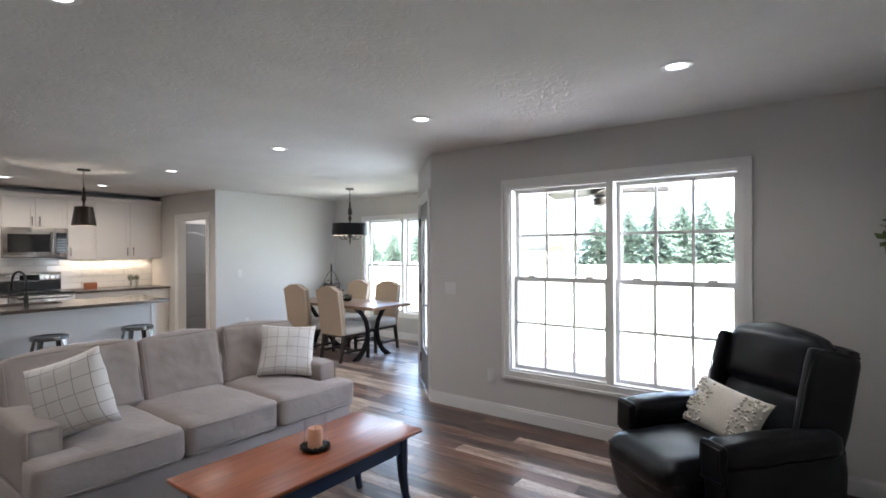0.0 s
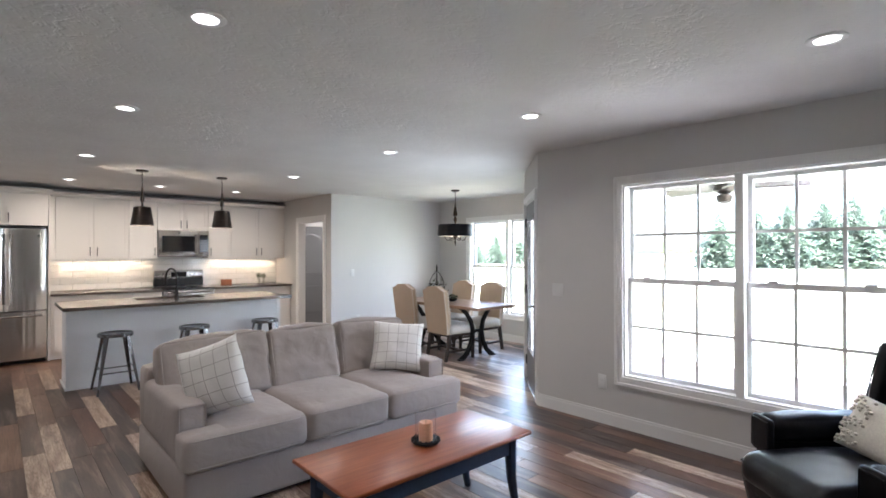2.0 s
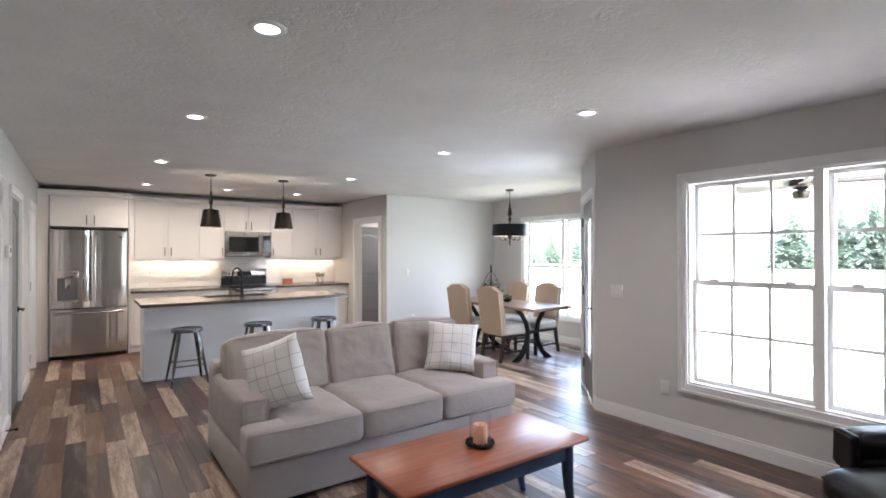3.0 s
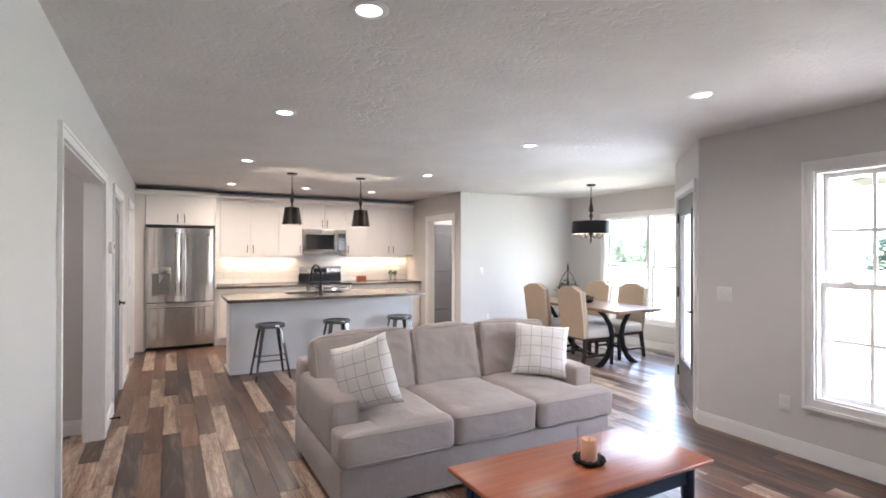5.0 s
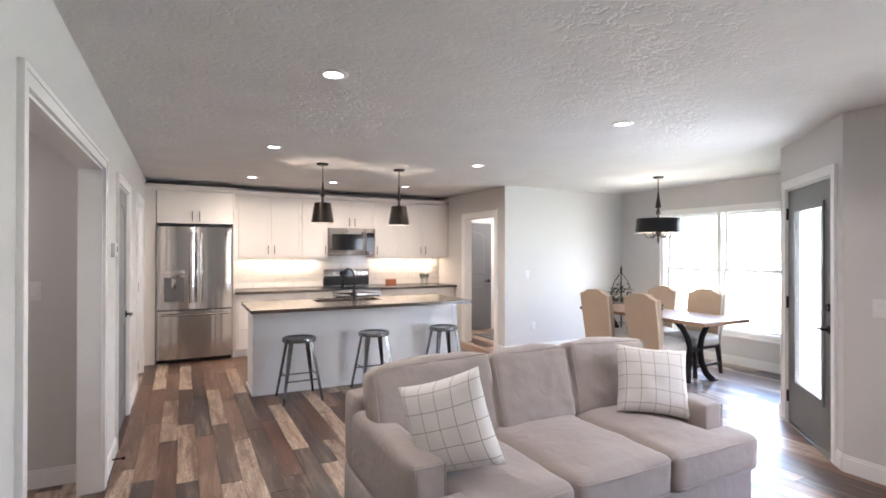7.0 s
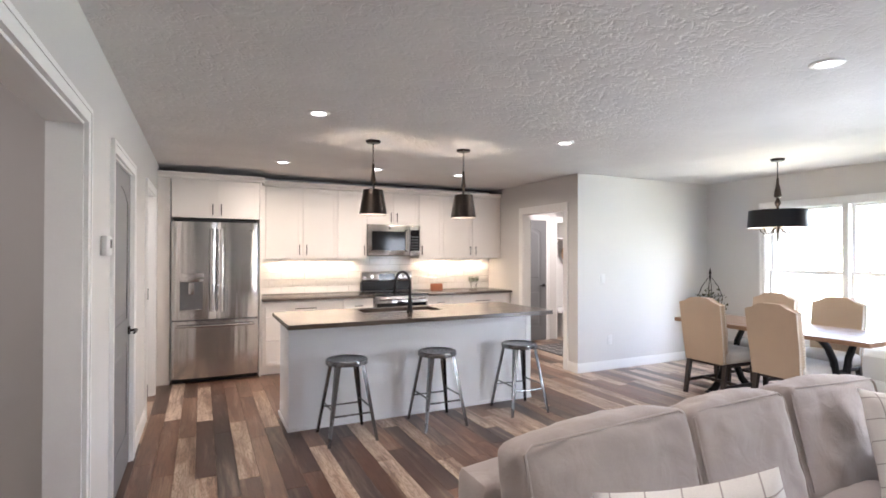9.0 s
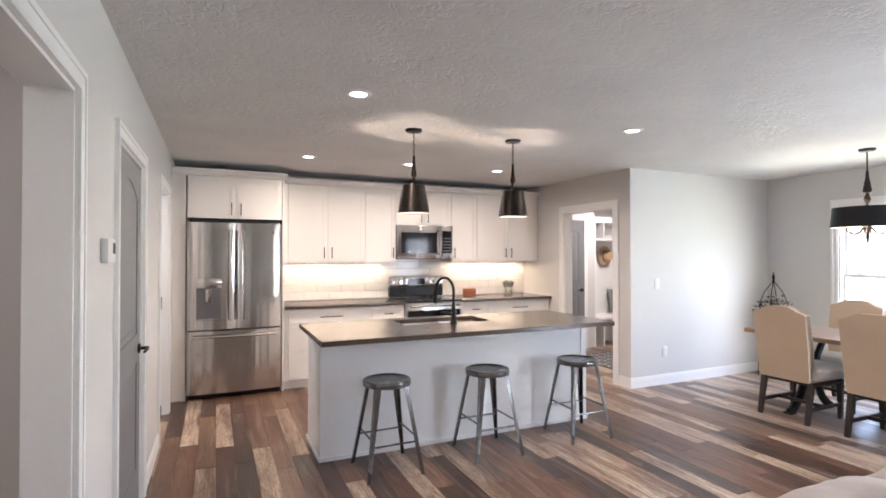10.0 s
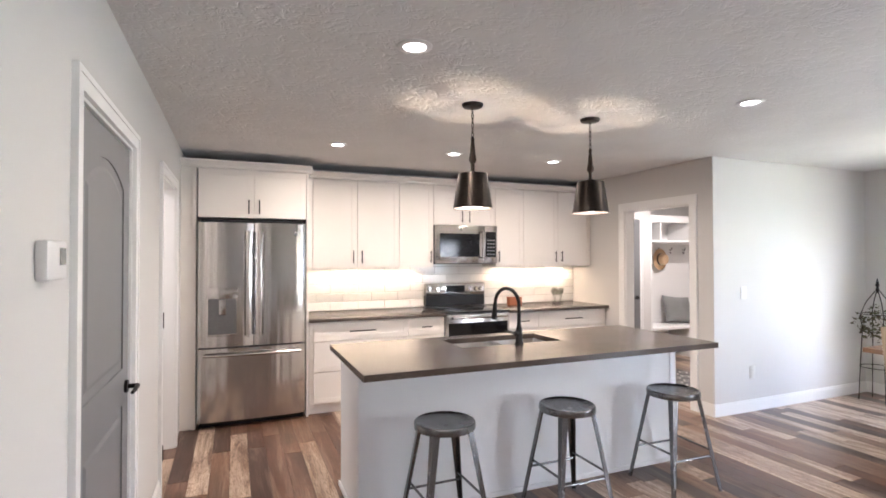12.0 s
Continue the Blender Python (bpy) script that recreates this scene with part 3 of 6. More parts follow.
# unseen roof added over it all to keep the sun out
bm = bmesh.new()
box(bm, -4.5, 4.45, -0.6, 11.6, H + 0.4, H + 0.6); box(bm, 4.451, 7.6, 3.7, 11.6, H + 0.4, H + 0.6)
structure("roof", bm, M_SIDING, "unseen roof deck that keeps the sun off the rooms", "roof")

# subfloor under the planks
bm = bmesh.new()
box(bm, -3.3, 7.3, SY - 0.12, 11.0, -0.2, -0.006)
structure("subfloor", bm, M_UNDER, "dark underlay below the floor planks", "floor")


def casing(name, m, a, b, top, z0=0.0, w=0.085, label="white painted moulded casing", full=False):
    """Trim round an opening on the room face of a wall: local x along the wall, local -y into the room."""
    bm = bmesh.new()
    for x0, x1, za, zb in ((a - w, a, z0 - (w if full else 0), top + w), (b, b + w, z0 - (w if full else 0), top + w), (a, b, top, top + w)):
        box(bm, x0, x1, -0.016, 0.0, za, zb, m)
        if x1 - x0 < 0.2:
            outer = (x0, x0 + 0.02) if x0 < a else (x1 - 0.02, x1)
            box(bm, *outer, -0.020, -0.016, za, zb, m)
        else:
            box(bm, x0 - w + 0.02, x1 + w - 0.02, -0.020, -0.016, zb - 0.02, zb, m)
    if full:
        box(bm, a, b, -0.016, 0, z0 - w, z0, m)
        box(bm, a - w + 0.02, b + w - 0.02, -0.024, -0.016, z0 - w, z0 - w + 0.02, m)
    return structure(name, bm, M_TRIM, label, "trim")


def jamb(name, m, a, b, top, thick, s=1):
    bm = bmesh.new()
    box(bm, a, a + 0.012, 0.001, thick - 0.001, 0, top, m)
    box(bm, b - 0.012, b, 0.001, thick - 0.001, 0, top, m)
    box(bm, a + 0.012, b - 0.012, 0.001, thick - 0.001, top - 0.012, top, m)
    return structure(name, bm, M_TRIM, "white painted door jamb", "trim")


for a, b, z in (HALL, LDOOR, LOPEN):
    casing("trim", m_west, a - SY, b - SY, z, w=0.066)
    jamb("trim", m_west, a - SY, b - SY, z, 0.13)
m_kit = Matrix.Translation((KX, BY, 0)) @ Matrix.Rotation(radians(-90), 4, "Z")
casing("trim", m_kit, BY - MUD[1], BY - MUD[0], MUD[2])
jamb("trim", m_kit, BY - MUD[1], BY - MUD[0], MUD[2], 0.12)
casing("trim", m_diag, 0.155, 1.105, 2.05, w=0.07)
jamb("trim", m_diag, 0.155, 1.105, 2.05, 0.14)


def baseboard(p, q, h=0.115):
    p, q = Vector((*p, 0)), Vector((*q, 0))
    d = (q - p)
    m = Matrix.Translation(p) @ Matrix.Rotation(math.atan2(d.y, d.x), 4, "Z")
    bm = bmesh.new()
    box(bm, 0, d.length, 0.0, 0.014, 0, h - 0.02, m)
    box(bm, 0, d.length, 0.0, 0.009, h - 0.02, h, m)
    structure("baseboard", bm, M_TRIM, "white painted baseboard", "baseboard")


# room on the left of each run
baseboard((EX, SY), (EX, P1.y))
baseboard((WX, SY), (EX - 0.014, SY))
baseboard((WX, HALL[0] - 0.066), (WX, SY + 0.014))
baseboard((WX, LDOOR[0] - 0.066), (WX, HALL[1] + 0.066))
baseboard((WX, LOPEN[0] - 0.066), (WX, LDOOR[1] + 0.066))
dgn = (P2 - P1).normalized()
for a, b in ((0.0, 0.085), (1.175, (P2 - P1).length)):
    p, q = P1 + dgn * a, P1 + dgn * b
    baseboard((p.x, p.y), (q.x, q.y))
baseboard((P2.x, P2.y), (DX, P2.y))
baseboard((DX, P2.y + 0.014), (DX, DY))
baseboard((DX - 0.014, DY), (KX - 0.014, DY))
baseboard((KX, DY), (KX, MUD[0] - 0.085))
baseboard((-0.46, 6.05), (-3.2, 6.05))


# ---- windows ----
def double_window(name, m, label, bars=True):
    """Two double-hung sashes side by side in one opening 1.77 wide: local x along, y outwards."""
    win = thing(name, m, label, "window")
    win["kind"] = "structure"
    W, z0, z1 = 1.77, WIN[0], WIN[1]
    bm = bmesh.new()                        # lining and centre mullion
    for x0, x1, za, zb in ((0, 0.015, z0, z1), (W - 0.015, W, z0, z1), (0.015, W - 0.015, z1 - 0.015, z1), (0.015, W - 0.015, z0, z0 + 0.015), (W / 2 - 0.0285, W / 2 + 0.0285, z0 + 0.015, z1 - 0.015)):
        box(bm, x0, x1, 0.002, 0.158, za, zb)
    part("window_frame", bm, M_TRIM, win, "white vinyl window frame", False)
    bm = bmesh.new()
    w = 0.072
    for x0, x1, za, zb in ((-w, 0, z0 - w, z1 + w), (W, W + w, z0 - w, z1 + w), (0, W, z1, z1 + w), (0, W, z0 - w, z0)):
        box(bm, x0, x1, -0.016, -0.0005, za, zb)
    for x0, x1, za, zb in ((-w, -w + 0.022, z0 - w, z1 + w), (W + w - 0.022, W + w, z0 - w, z1 + w), (-w + 0.022, W + w - 0.022, z1 + w - 0.022, z1 + w), (-w + 0.022, W + w - 0.022, z0 - w, z0 - w + 0.022)):
        box(bm, x0, x1, -0.026, -0.016, za, zb)
    for x0, x1, za, zb in ((-w + 0.045, -w + 0.06, z0 - w + 0.045, z1 + w - 0.045), (W + w - 0.06, W + w - 0.045, z0 - w + 0.045, z1 + w - 0.045)):
        box(bm, x0, x1, -0.021, -0.016, za, zb)
    part("casing", bm, M_TRIM, win, "white moulded window casing", False)
    mid = 1.24
    for a, b in ((0.015, W / 2 - 0.0285), (W / 2 + 0.0285, W - 0.015)):
        for za, zb, y in ((mid - 0.02, z1 - 0.015, 0.10), (z0 + 0.015, mid + 0.022, 0.06)):
            s = 0.031
            bm = bmesh.new()
            for x0, x1, ya, yb in ((a, a + s, za, zb), (b - s, b, za, zb), (a + s, b - s, zb - s, zb), (a + s, b - s, za, za + s)):
                box(bm, x0, x1, y, y + 0.036, ya, yb)
            sash = part("sash", bm, M_TRIM, win, "", False)
            gx0, gx1, gz0, gz1 = a + s, b - s, za + s, zb - s
            bm = bmesh.new()
            box(bm, gx0, gx1, y + 0.015, y + 0.019, gz0, gz1)
            pane = part("pane", bm, M_GLASS, sash, "clear window glass", False)
            pane.visible_shadow = False
            bm = bmesh.new()
            for k in (1, 2) if bars else ():
                x = gx0 + (gx1 - gx0) * k / 3
                box(bm, x - 0.0105, x + 0.0105, y + 0.006, y + 0.0145, gz0, gz1)
            zc = (gz0 + gz1) / 2
            for k in range(3) if bars else ():
                box(bm, gx0 + (gx1 - gx0) * k / 3 + 0.0105 * (k > 0), gx0 + (gx1 - gx0) * (k + 1) / 3 - 0.0105 * (k < 2), y + 0.0062, y + 0.0143, zc - 0.0105, zc + 0.0105)
            if bars:
                part("grille", bm, M_TRIM, sash, "thin white grille bars", False)
            if y < 0.08:
                for lx in (a + 0.16, b - 0.16):
                    bm = rbox(lx - 0.03, lx + 0.03, y - 0.0, y + 0.03, zb, zb + 0.016, 0.004)
                    part("sash_lock", bm, M_TRIM, sash)
    return win


double_window("window_1", m_east @ Matrix.Translation((P1.y - 2.972, 0, 0)), "white twin double-hung window with grilles beside a recliner")
double_window("window_2", m_din @ Matrix.Translation((DY - 7.315, 0, 0)), "white twin double-hung window in the dining nook", False)


# ---- doors ----
def lever(parent, x, y, z, s):
    """Black lever on a round rose; the room is at -y, the lever points along s in x."""
    bm = bmesh.new()
    tube(bm, [(x, y, z), (x, y - 0.012, z)], 0.028, 16)
    tube(bm, [(x, y - 0.012, z), (x, y - 0.05, z)], 0.010, 10)
    tube(bm, [(x, y - 0.048, z), (x + s * 0.03, y - 0.052, z + 0.002), (x + s * 0.075, y - 0.050, z - 0.003), (x + s * 0.11, y - 0.046, z - 0.006)], [0.011, 0.010, 0.009, 0.007], 10)
    return part("door_handle", bm, M_BLACK, parent, "matt black lever handle")


def hinge(parent, x, y, z):
    bm = rbox(x - 0.012, x + 0.012, y - 0.006, y + 0.002, z - 0.05, z + 0.05, 0.002)
    tube(bm, [(x, y - 0.008, z - 0.052), (x, y - 0.008, z + 0.052)], 0.007, 8)
    part("hinge", bm, M_BLACK, parent, "black butt hinge")


def panel_door(name, m, w, h, label, handle_side, hinge_side=None):
    """A moulded two-panel door with an arched upper panel, front at local y = 0, room at -y."""
    door = thing(name, m, label, "door")
    door["kind"] = "structure"
    part("leaf", rbox(0, w, 0.006, 0.04, 0.012, h, 0.002), M_DOOR, door, "", False)
    s = 0.115
    bm = bmesh.new()
    box(bm, 0.001, s, 0, 0.0055, 0.013, h - 0.001)
    box(bm, w - s, w - 0.001, 0, 0.0055, 0.013, h - 0.001)
    box(bm, s, w - s, 0, 0.0055, 0.013, 0.24)
    box(bm, s, w - s, 0, 0.0055, 0.86, 1.02)
    # arched head rail
    n = 10
    top = []
    for i in range(n + 1):
        u = i / n
        x = s + (w - 2 * s) * u
        z = h - 0.20 + 0.085 * math.sin(math.pi * u) ** 0.8
        top.append((x, z))
    for (xa, za), (xb, zb) in zip(top, top[1:]):
        vs = [bm.verts.new(p) for p in ((xa, 0, za), (xb, 0, zb), (xb, 0, h - 0.001), (xa, 0, h - 0.001), (xa, 0.0055, za), (xb, 0.0055, zb), (xb, 0.0055, h - 0.001), (xa, 0.0055, h - 0.001))]
        for f in ((0, 1, 2, 3), (7, 6, 5, 4), (0, 4, 5, 1), (2, 6, 7, 3)):
            bm.faces.new([vs[k] for k in f])
    part("stiles", bm, M_DOOR, door, "", False)
    for za, zb, rise in ((0.275, 0.825, 0.0), (1.055, h - 0.235, 0.085)):
        bm = bmesh.new()
        x0, x1 = s + 0.034, w - s - 0.034
        rim = [(x0, za), (x1, za)] + [(x1 - (x1 - x0) * i / n, zb + rise * math.sin(math.pi * i / n) ** 0.8 if rise else zb) for i in range(n + 1)]
        cx, cz = (x0 + x1) / 2, (za + zb) / 2
        outer = [bm.verts.new((x, 0.0055, z)) for x, z in rim]
        inner = [bm.verts.new((x + 0.018 * (1 if x < cx else -1 if x > cx else 0) * min(1, abs(x - cx) * 12), 0.0, z + (0.018 if z < cz else -0.018))) for x, z in rim]
        for i in range(len(rim)):
            j = (i + 1) % len(rim)
            bm.faces.new((outer[i], outer[j], inner[j], inner[i]))
        bm.faces.new(inner)
        part("panel", bm, M_DOOR, door, "", False)
    hx, sg = (w - 0.06, -1) if handle_side > 0 else (0.06, 1)
    lever(door, hx, 0.0, 0.93, sg)
    if hinge_side is not None:
        for z in (0.22, 1.05, 1.83):
            hinge(door, hinge_side * w + 0.024, -0.003, z)
    return door


panel_door("door_1", m_west @ Matrix.Translation((LDOOR[0] - SY + 0.014, 0.012, 0)), LDOOR[1] - LDOOR[0] - 0.028, 1.998, "closed grey two-panel closet door with black lever", 1, 0.0)
panel_door("door_2", Matrix.Translation((4.58, BY - 0.043, 0)), 0.80, 2.02, "closed grey two-panel door in the mud room", 1)
casing("trim", Matrix.Translation((0, BY, 0)), 4.57, 5.39, 2.035, w=0.075)
# hinges left on the jamb of the open doorway beside the refrigerator
bm = bmesh.new()
for z in (0.25, 1.1):
    tube(bm, [(WX + 0.012, LOPEN[0] + 0.02, z - 0.05), (WX + 0.012, LOPEN[0] + 0.02, z + 0.05)], 0.008, 8)
    box(bm, WX - 0.03, WX + 0.012, LOPEN[0] + 0.0122, LOPEN[0] + 0.015, z - 0.05, z + 0.05)
structure("trim", bm, M_BLACK, "black hinge leaves on a white jamb", "trim")

glazed = thing("door_3", m_diag @ Matrix.Translation((0.168, 0.008, 0)), "grey exterior door with one tall bright glass lite", "door")
glazed["kind"] = "structure"
W3, H3, S3, B3 = 0.924, 2.03, 0.178, 0.37
bm = bmesh.new()
for x0, x1, z0, z1 in ((0, S3, 0.012, H3), (W3 - S3, W3, 0.012, H3), (S3, W3 - S3, 0.012, B3), (S3, W3 - S3, H3 - 0.18, H3)):
    box(bm, x0, x1, 0.0, 0.044, z0, z1)
part("leaf", bm, M_DOOR, glazed, "", False)
bm = bmesh.new()
for x0, x1, z0, z1 in ((S3 - 0.03, S3 + 0.012, B3 - 0.03, H3 - 0.15), (W3 - S3 - 0.012, W3 - S3 + 0.03, B3 - 0.03, H3 - 0.15), (S3 + 0.012, W3 - S3 - 0.012, B3 - 0.03, B3 + 0.012), (S3 + 0.012, W3 - S3 - 0.012, H3 - 0.192, H3 - 0.15)):
    box(bm, x0, x1, -0.012, -0.001, z0, z1)
part("lite_frame", bm, M_DOOR, glazed, "", False)
bm = bmesh.new()
box(bm, S3 + 0.001, W3 - S3 - 0.001, 0.018, 0.024, B3 + 0.001, H3 - 0.181)
part("pane", bm, M_GLASS, glazed, "bright door glass", False).visible_shadow = False
bm = bmesh.new()
for k in range(60):
    z = B3 + 0.008 + k * 0.0243
    bm.faces.new([bm.verts.new(p) for p in ((S3 + 0.006, 0.029, z), (W3 - S3 - 0.006, 0.029, z), (W3 - S3 - 0.006, 0.032, z + 0.0236), (S3 + 0.006, 0.032, z + 0.0236))])
part("blind", bm, M_BLIND, glazed, "closed white blind behind the glass", False)
lever(glazed, 0.065, -0.001, 0.93, 1)
bm = bmesh.new()
tube(bm, [(0.065, -0.001, 1.09), (0.065, -0.02, 1.09)], [0.03, 0.026], 16)
part("deadbolt", bm, M_BLACK, glazed, "black deadbolt")
for z in (0.22, 1.05, 1.83):
    hinge(glazed, W3, -0.001, z)
bm = rbox(0, W3, -0.03, 0.10, 0.0, 0.011, 0.003)
part("threshold", bm, M_STEEL, glazed, "metal threshold")

# ---- living room ----
def tube_ring(bm, pts, r, n=6):
    tube(bm, [*pts, pts[0]], r, n)


sofa = thing("sofa", pose(0, 0, 0), "three-seat taupe fabric sofa with loose cushions", "sofa")
bm = rbox(0.95, 2.985, 3.785, 4.93, 0.03, 0.275, 0.02, 3)
part("base", bm, M_SOFA, sofa)
bm = rbox(1.0, 2.94, 3.84, 4.88, 0.0, 0.03, 0.004, 1)
part("plinth", bm, M_BLACKPLASTIC, sofa, "dark recessed plinth")
for x0, x1 in ((0.955, 1.125), (2.815, 2.985)):
    bm = bmesh.new()
    cushion(bm, x0, x1, 3.965, 4.90, 0.26, 0.605, 0.035, 0.008, 10)
    arm = part("arm", bm, M_SOFA, sofa)
    bm = bmesh.new()
    tube_ring(bm, [(x0 + 0.012, 3.962, 0.59), (x1 - 0.012, 3.962, 0.59), (x1 - 0.012, 3.962, 0.29), (x0 + 0.012, 3.962, 0.29)], 0.005)
    part("piping", bm, M_SOFA, arm)
bm = bmesh.new()
cushion(bm, 0.955, 2.985, 4.74, 4.95, 0.26, 0.70, 0.05, 0.01, 10)
part("backrest", bm, M_SOFA, sofa)
cuts = [0.935, 1.665, 2.305, 3.0]
for i in range(3):
    a, b = cuts[i] + 0.004, cuts[i + 1] - 0.004
    bm = bmesh.new()
    xa, xb = (a if i else 1.135), (b if i < 2 else 2.805)
    cushion(bm, xa, xb, 3.758, 4.60, 0.27, 0.478, 0.045, 0.026, 20, rough=0.007, seed=i)
    if i != 1:
        cushion(bm, a, b, 3.75, 3.955, 0.271, 0.473, 0.042, 0.006, 14, rough=0.005, seed=i)
    seat = part("seat_cushion", bm, M_SOFA, sofa)
    for z in (0.452, 0.298):
        bm = bmesh.new()
        tube(bm, [(a + 0.012, 3.95 if i == 0 else 3.78, z), (a + 0.02, 3.765, z), (a + 0.05, 3.752, z), ((a + b) / 2, 3.746, z), (b - 0.05, 3.752, z), (b - 0.02, 3.765, z), (b - 0.012, 3.95 if i == 2 else 3.78, z)], 0.0038, 6)
        part("piping", bm, M_SOFA, seat)
bcuts = [1.0, 1.745, 2.325, 3.01]
for i in range(3):
    a, b = bcuts[i] + 0.006, bcuts[i + 1] - 0.006
    lean = Matrix.Translation(((a + b) / 2, 4.46, 0.465)) @ Matrix.Rotation(radians(-15), 4, "X") @ Matrix.Rotation(radians((-2, -1, 2)[i]), 4, "Y")
    bm = bmesh.new()
    cushion(bm, -(b - a) / 2, (b - a) / 2, 0.0, 0.175, 0.0, 0.440, 0.036, 0.034, 24, lean, 0.014, 3 + i)
    bc = part("back_cushion", bm, M_SOFA, sofa)
    hw = (b - a) / 2 - 0.012
    bm = bmesh.new()
    pts = [(-hw, 0.006, 0.03), (-hw, 0.006, 0.412), (-hw + 0.03, 0.004, 0.434), (hw - 0.03, 0.004, 0.434), (hw, 0.006, 0.412), (hw, 0.006, 0.03)]
    tube(bm, [lean @ Vector(p) for p in pts], 0.005, 6)
    part("piping", bm, M_SOFA, bc)

for at, rot, lab in (((1.20, 4.09, 0.705), (86, -19, -50), "white windowpane-check pillow on the sofa"), ((2.73, 4.26, 0.69), (60, 4, -38), "white windowpane-check pillow on the sofa")):
    ob = solid("throw_pillow", pillow(0.435, 0.435, 0.205, pinch=0.075, seed=at[0], lump=0.016), M_PLAID, lab, "pillow", smooth="all", group="check pillows")
    ob.matrix_world = pose(*at, *rot)

table = thing("coffee_table", pose(0, 0, 0), "cherry-topped coffee table on a navy painted base", "table")
part("tabletop", rbox(1.28, 2.48, 2.635, 3.175, 0.437, 0.46, 0.008, 3), M_CHERRY, table, "glossy reddish cherry top")
bm = bmesh.new()
for x0, x1, y0, y1 in ((1.40, 2.36, 2.70, 2.72), (1.40, 2.36, 3.09, 3.11), (1.36, 1.38, 2.74, 3.07), (2.38, 2.40, 2.74, 3.07)):
    box(bm, x0, x1, y0, y1, 0.335, 0.436)
part("apron", bm, M_NAVY, table, "", False)
for x, y, sx, sy in ((1.375, 2.715, -1, -1), (2.385, 2.715, 1, -1), (1.375, 3.095, -1, 1), (2.385, 3.095, 1, 1)):
    bm = bmesh.new()
    tube(bm, [(x, y, 0.436), (x, y, 0.33), (x + 0.006 * sx, y, 0.2), (x + 0.022 * sx, y + 0.008 * sy, 0.08), (x + 0.05 * sx, y + 0.02 * sy, 0.0)], [0.034, 0.034, 0.028, 0.022, 0.020], 8)
    part("leg", bm, M_NAVY, table)

holder = thing("candle_holder", pose(1.91, 2.90, 0.46), "orange pillar candle in a clear glass cylinder", "candle")
bm = bmesh.new()
lathe(bm, [(0.055, 0.0), (0.072, 0.006), (0.074, 0.02), (0.066, 0.024), (0.05, 0.012), (0.0005, 0.010)], 28)
for k in range(14):
    a = 2 * math.pi * k / 14
    lathe(bm, [(0.001, 0.006), (0.012, 0.012), (0.013, 0.02), (0.001, 0.032)], 6, (0.068 * math.cos(a), 0.068 * math.sin(a), 0))
part("tray", bm, M_IRON, holder, "dark beaded metal tray")
bm = bmesh.new()
lathe(bm, [(0.0005, 0.012), (0.037, 0.012), (0.038, 0.018), (0.038, 0.104), (0.034, 0.112), (0.022, 0.107), (0.0005, 0.100)], 24)
part("candle", bm, M_CANDLE, holder, "orange pillar candle")
bm = bmesh.new()
tube(bm, [(0, 0, 0.1), (0.001, 0, 0.118)], 0.0012, 5)
part("wick", bm, M_BLACKPLASTIC, holder)
bm = bmesh.new()
lathe(bm, [(0.054, 0.014), (0.057, 0.014), (0.0575, 0.163), (0.056, 0.166), (0.0545, 0.163), (0.054, 0.014)], 32, closed=False)
part("glass", bm, M_JAR, holder, "clear glass cylinder").visible_shadow = False


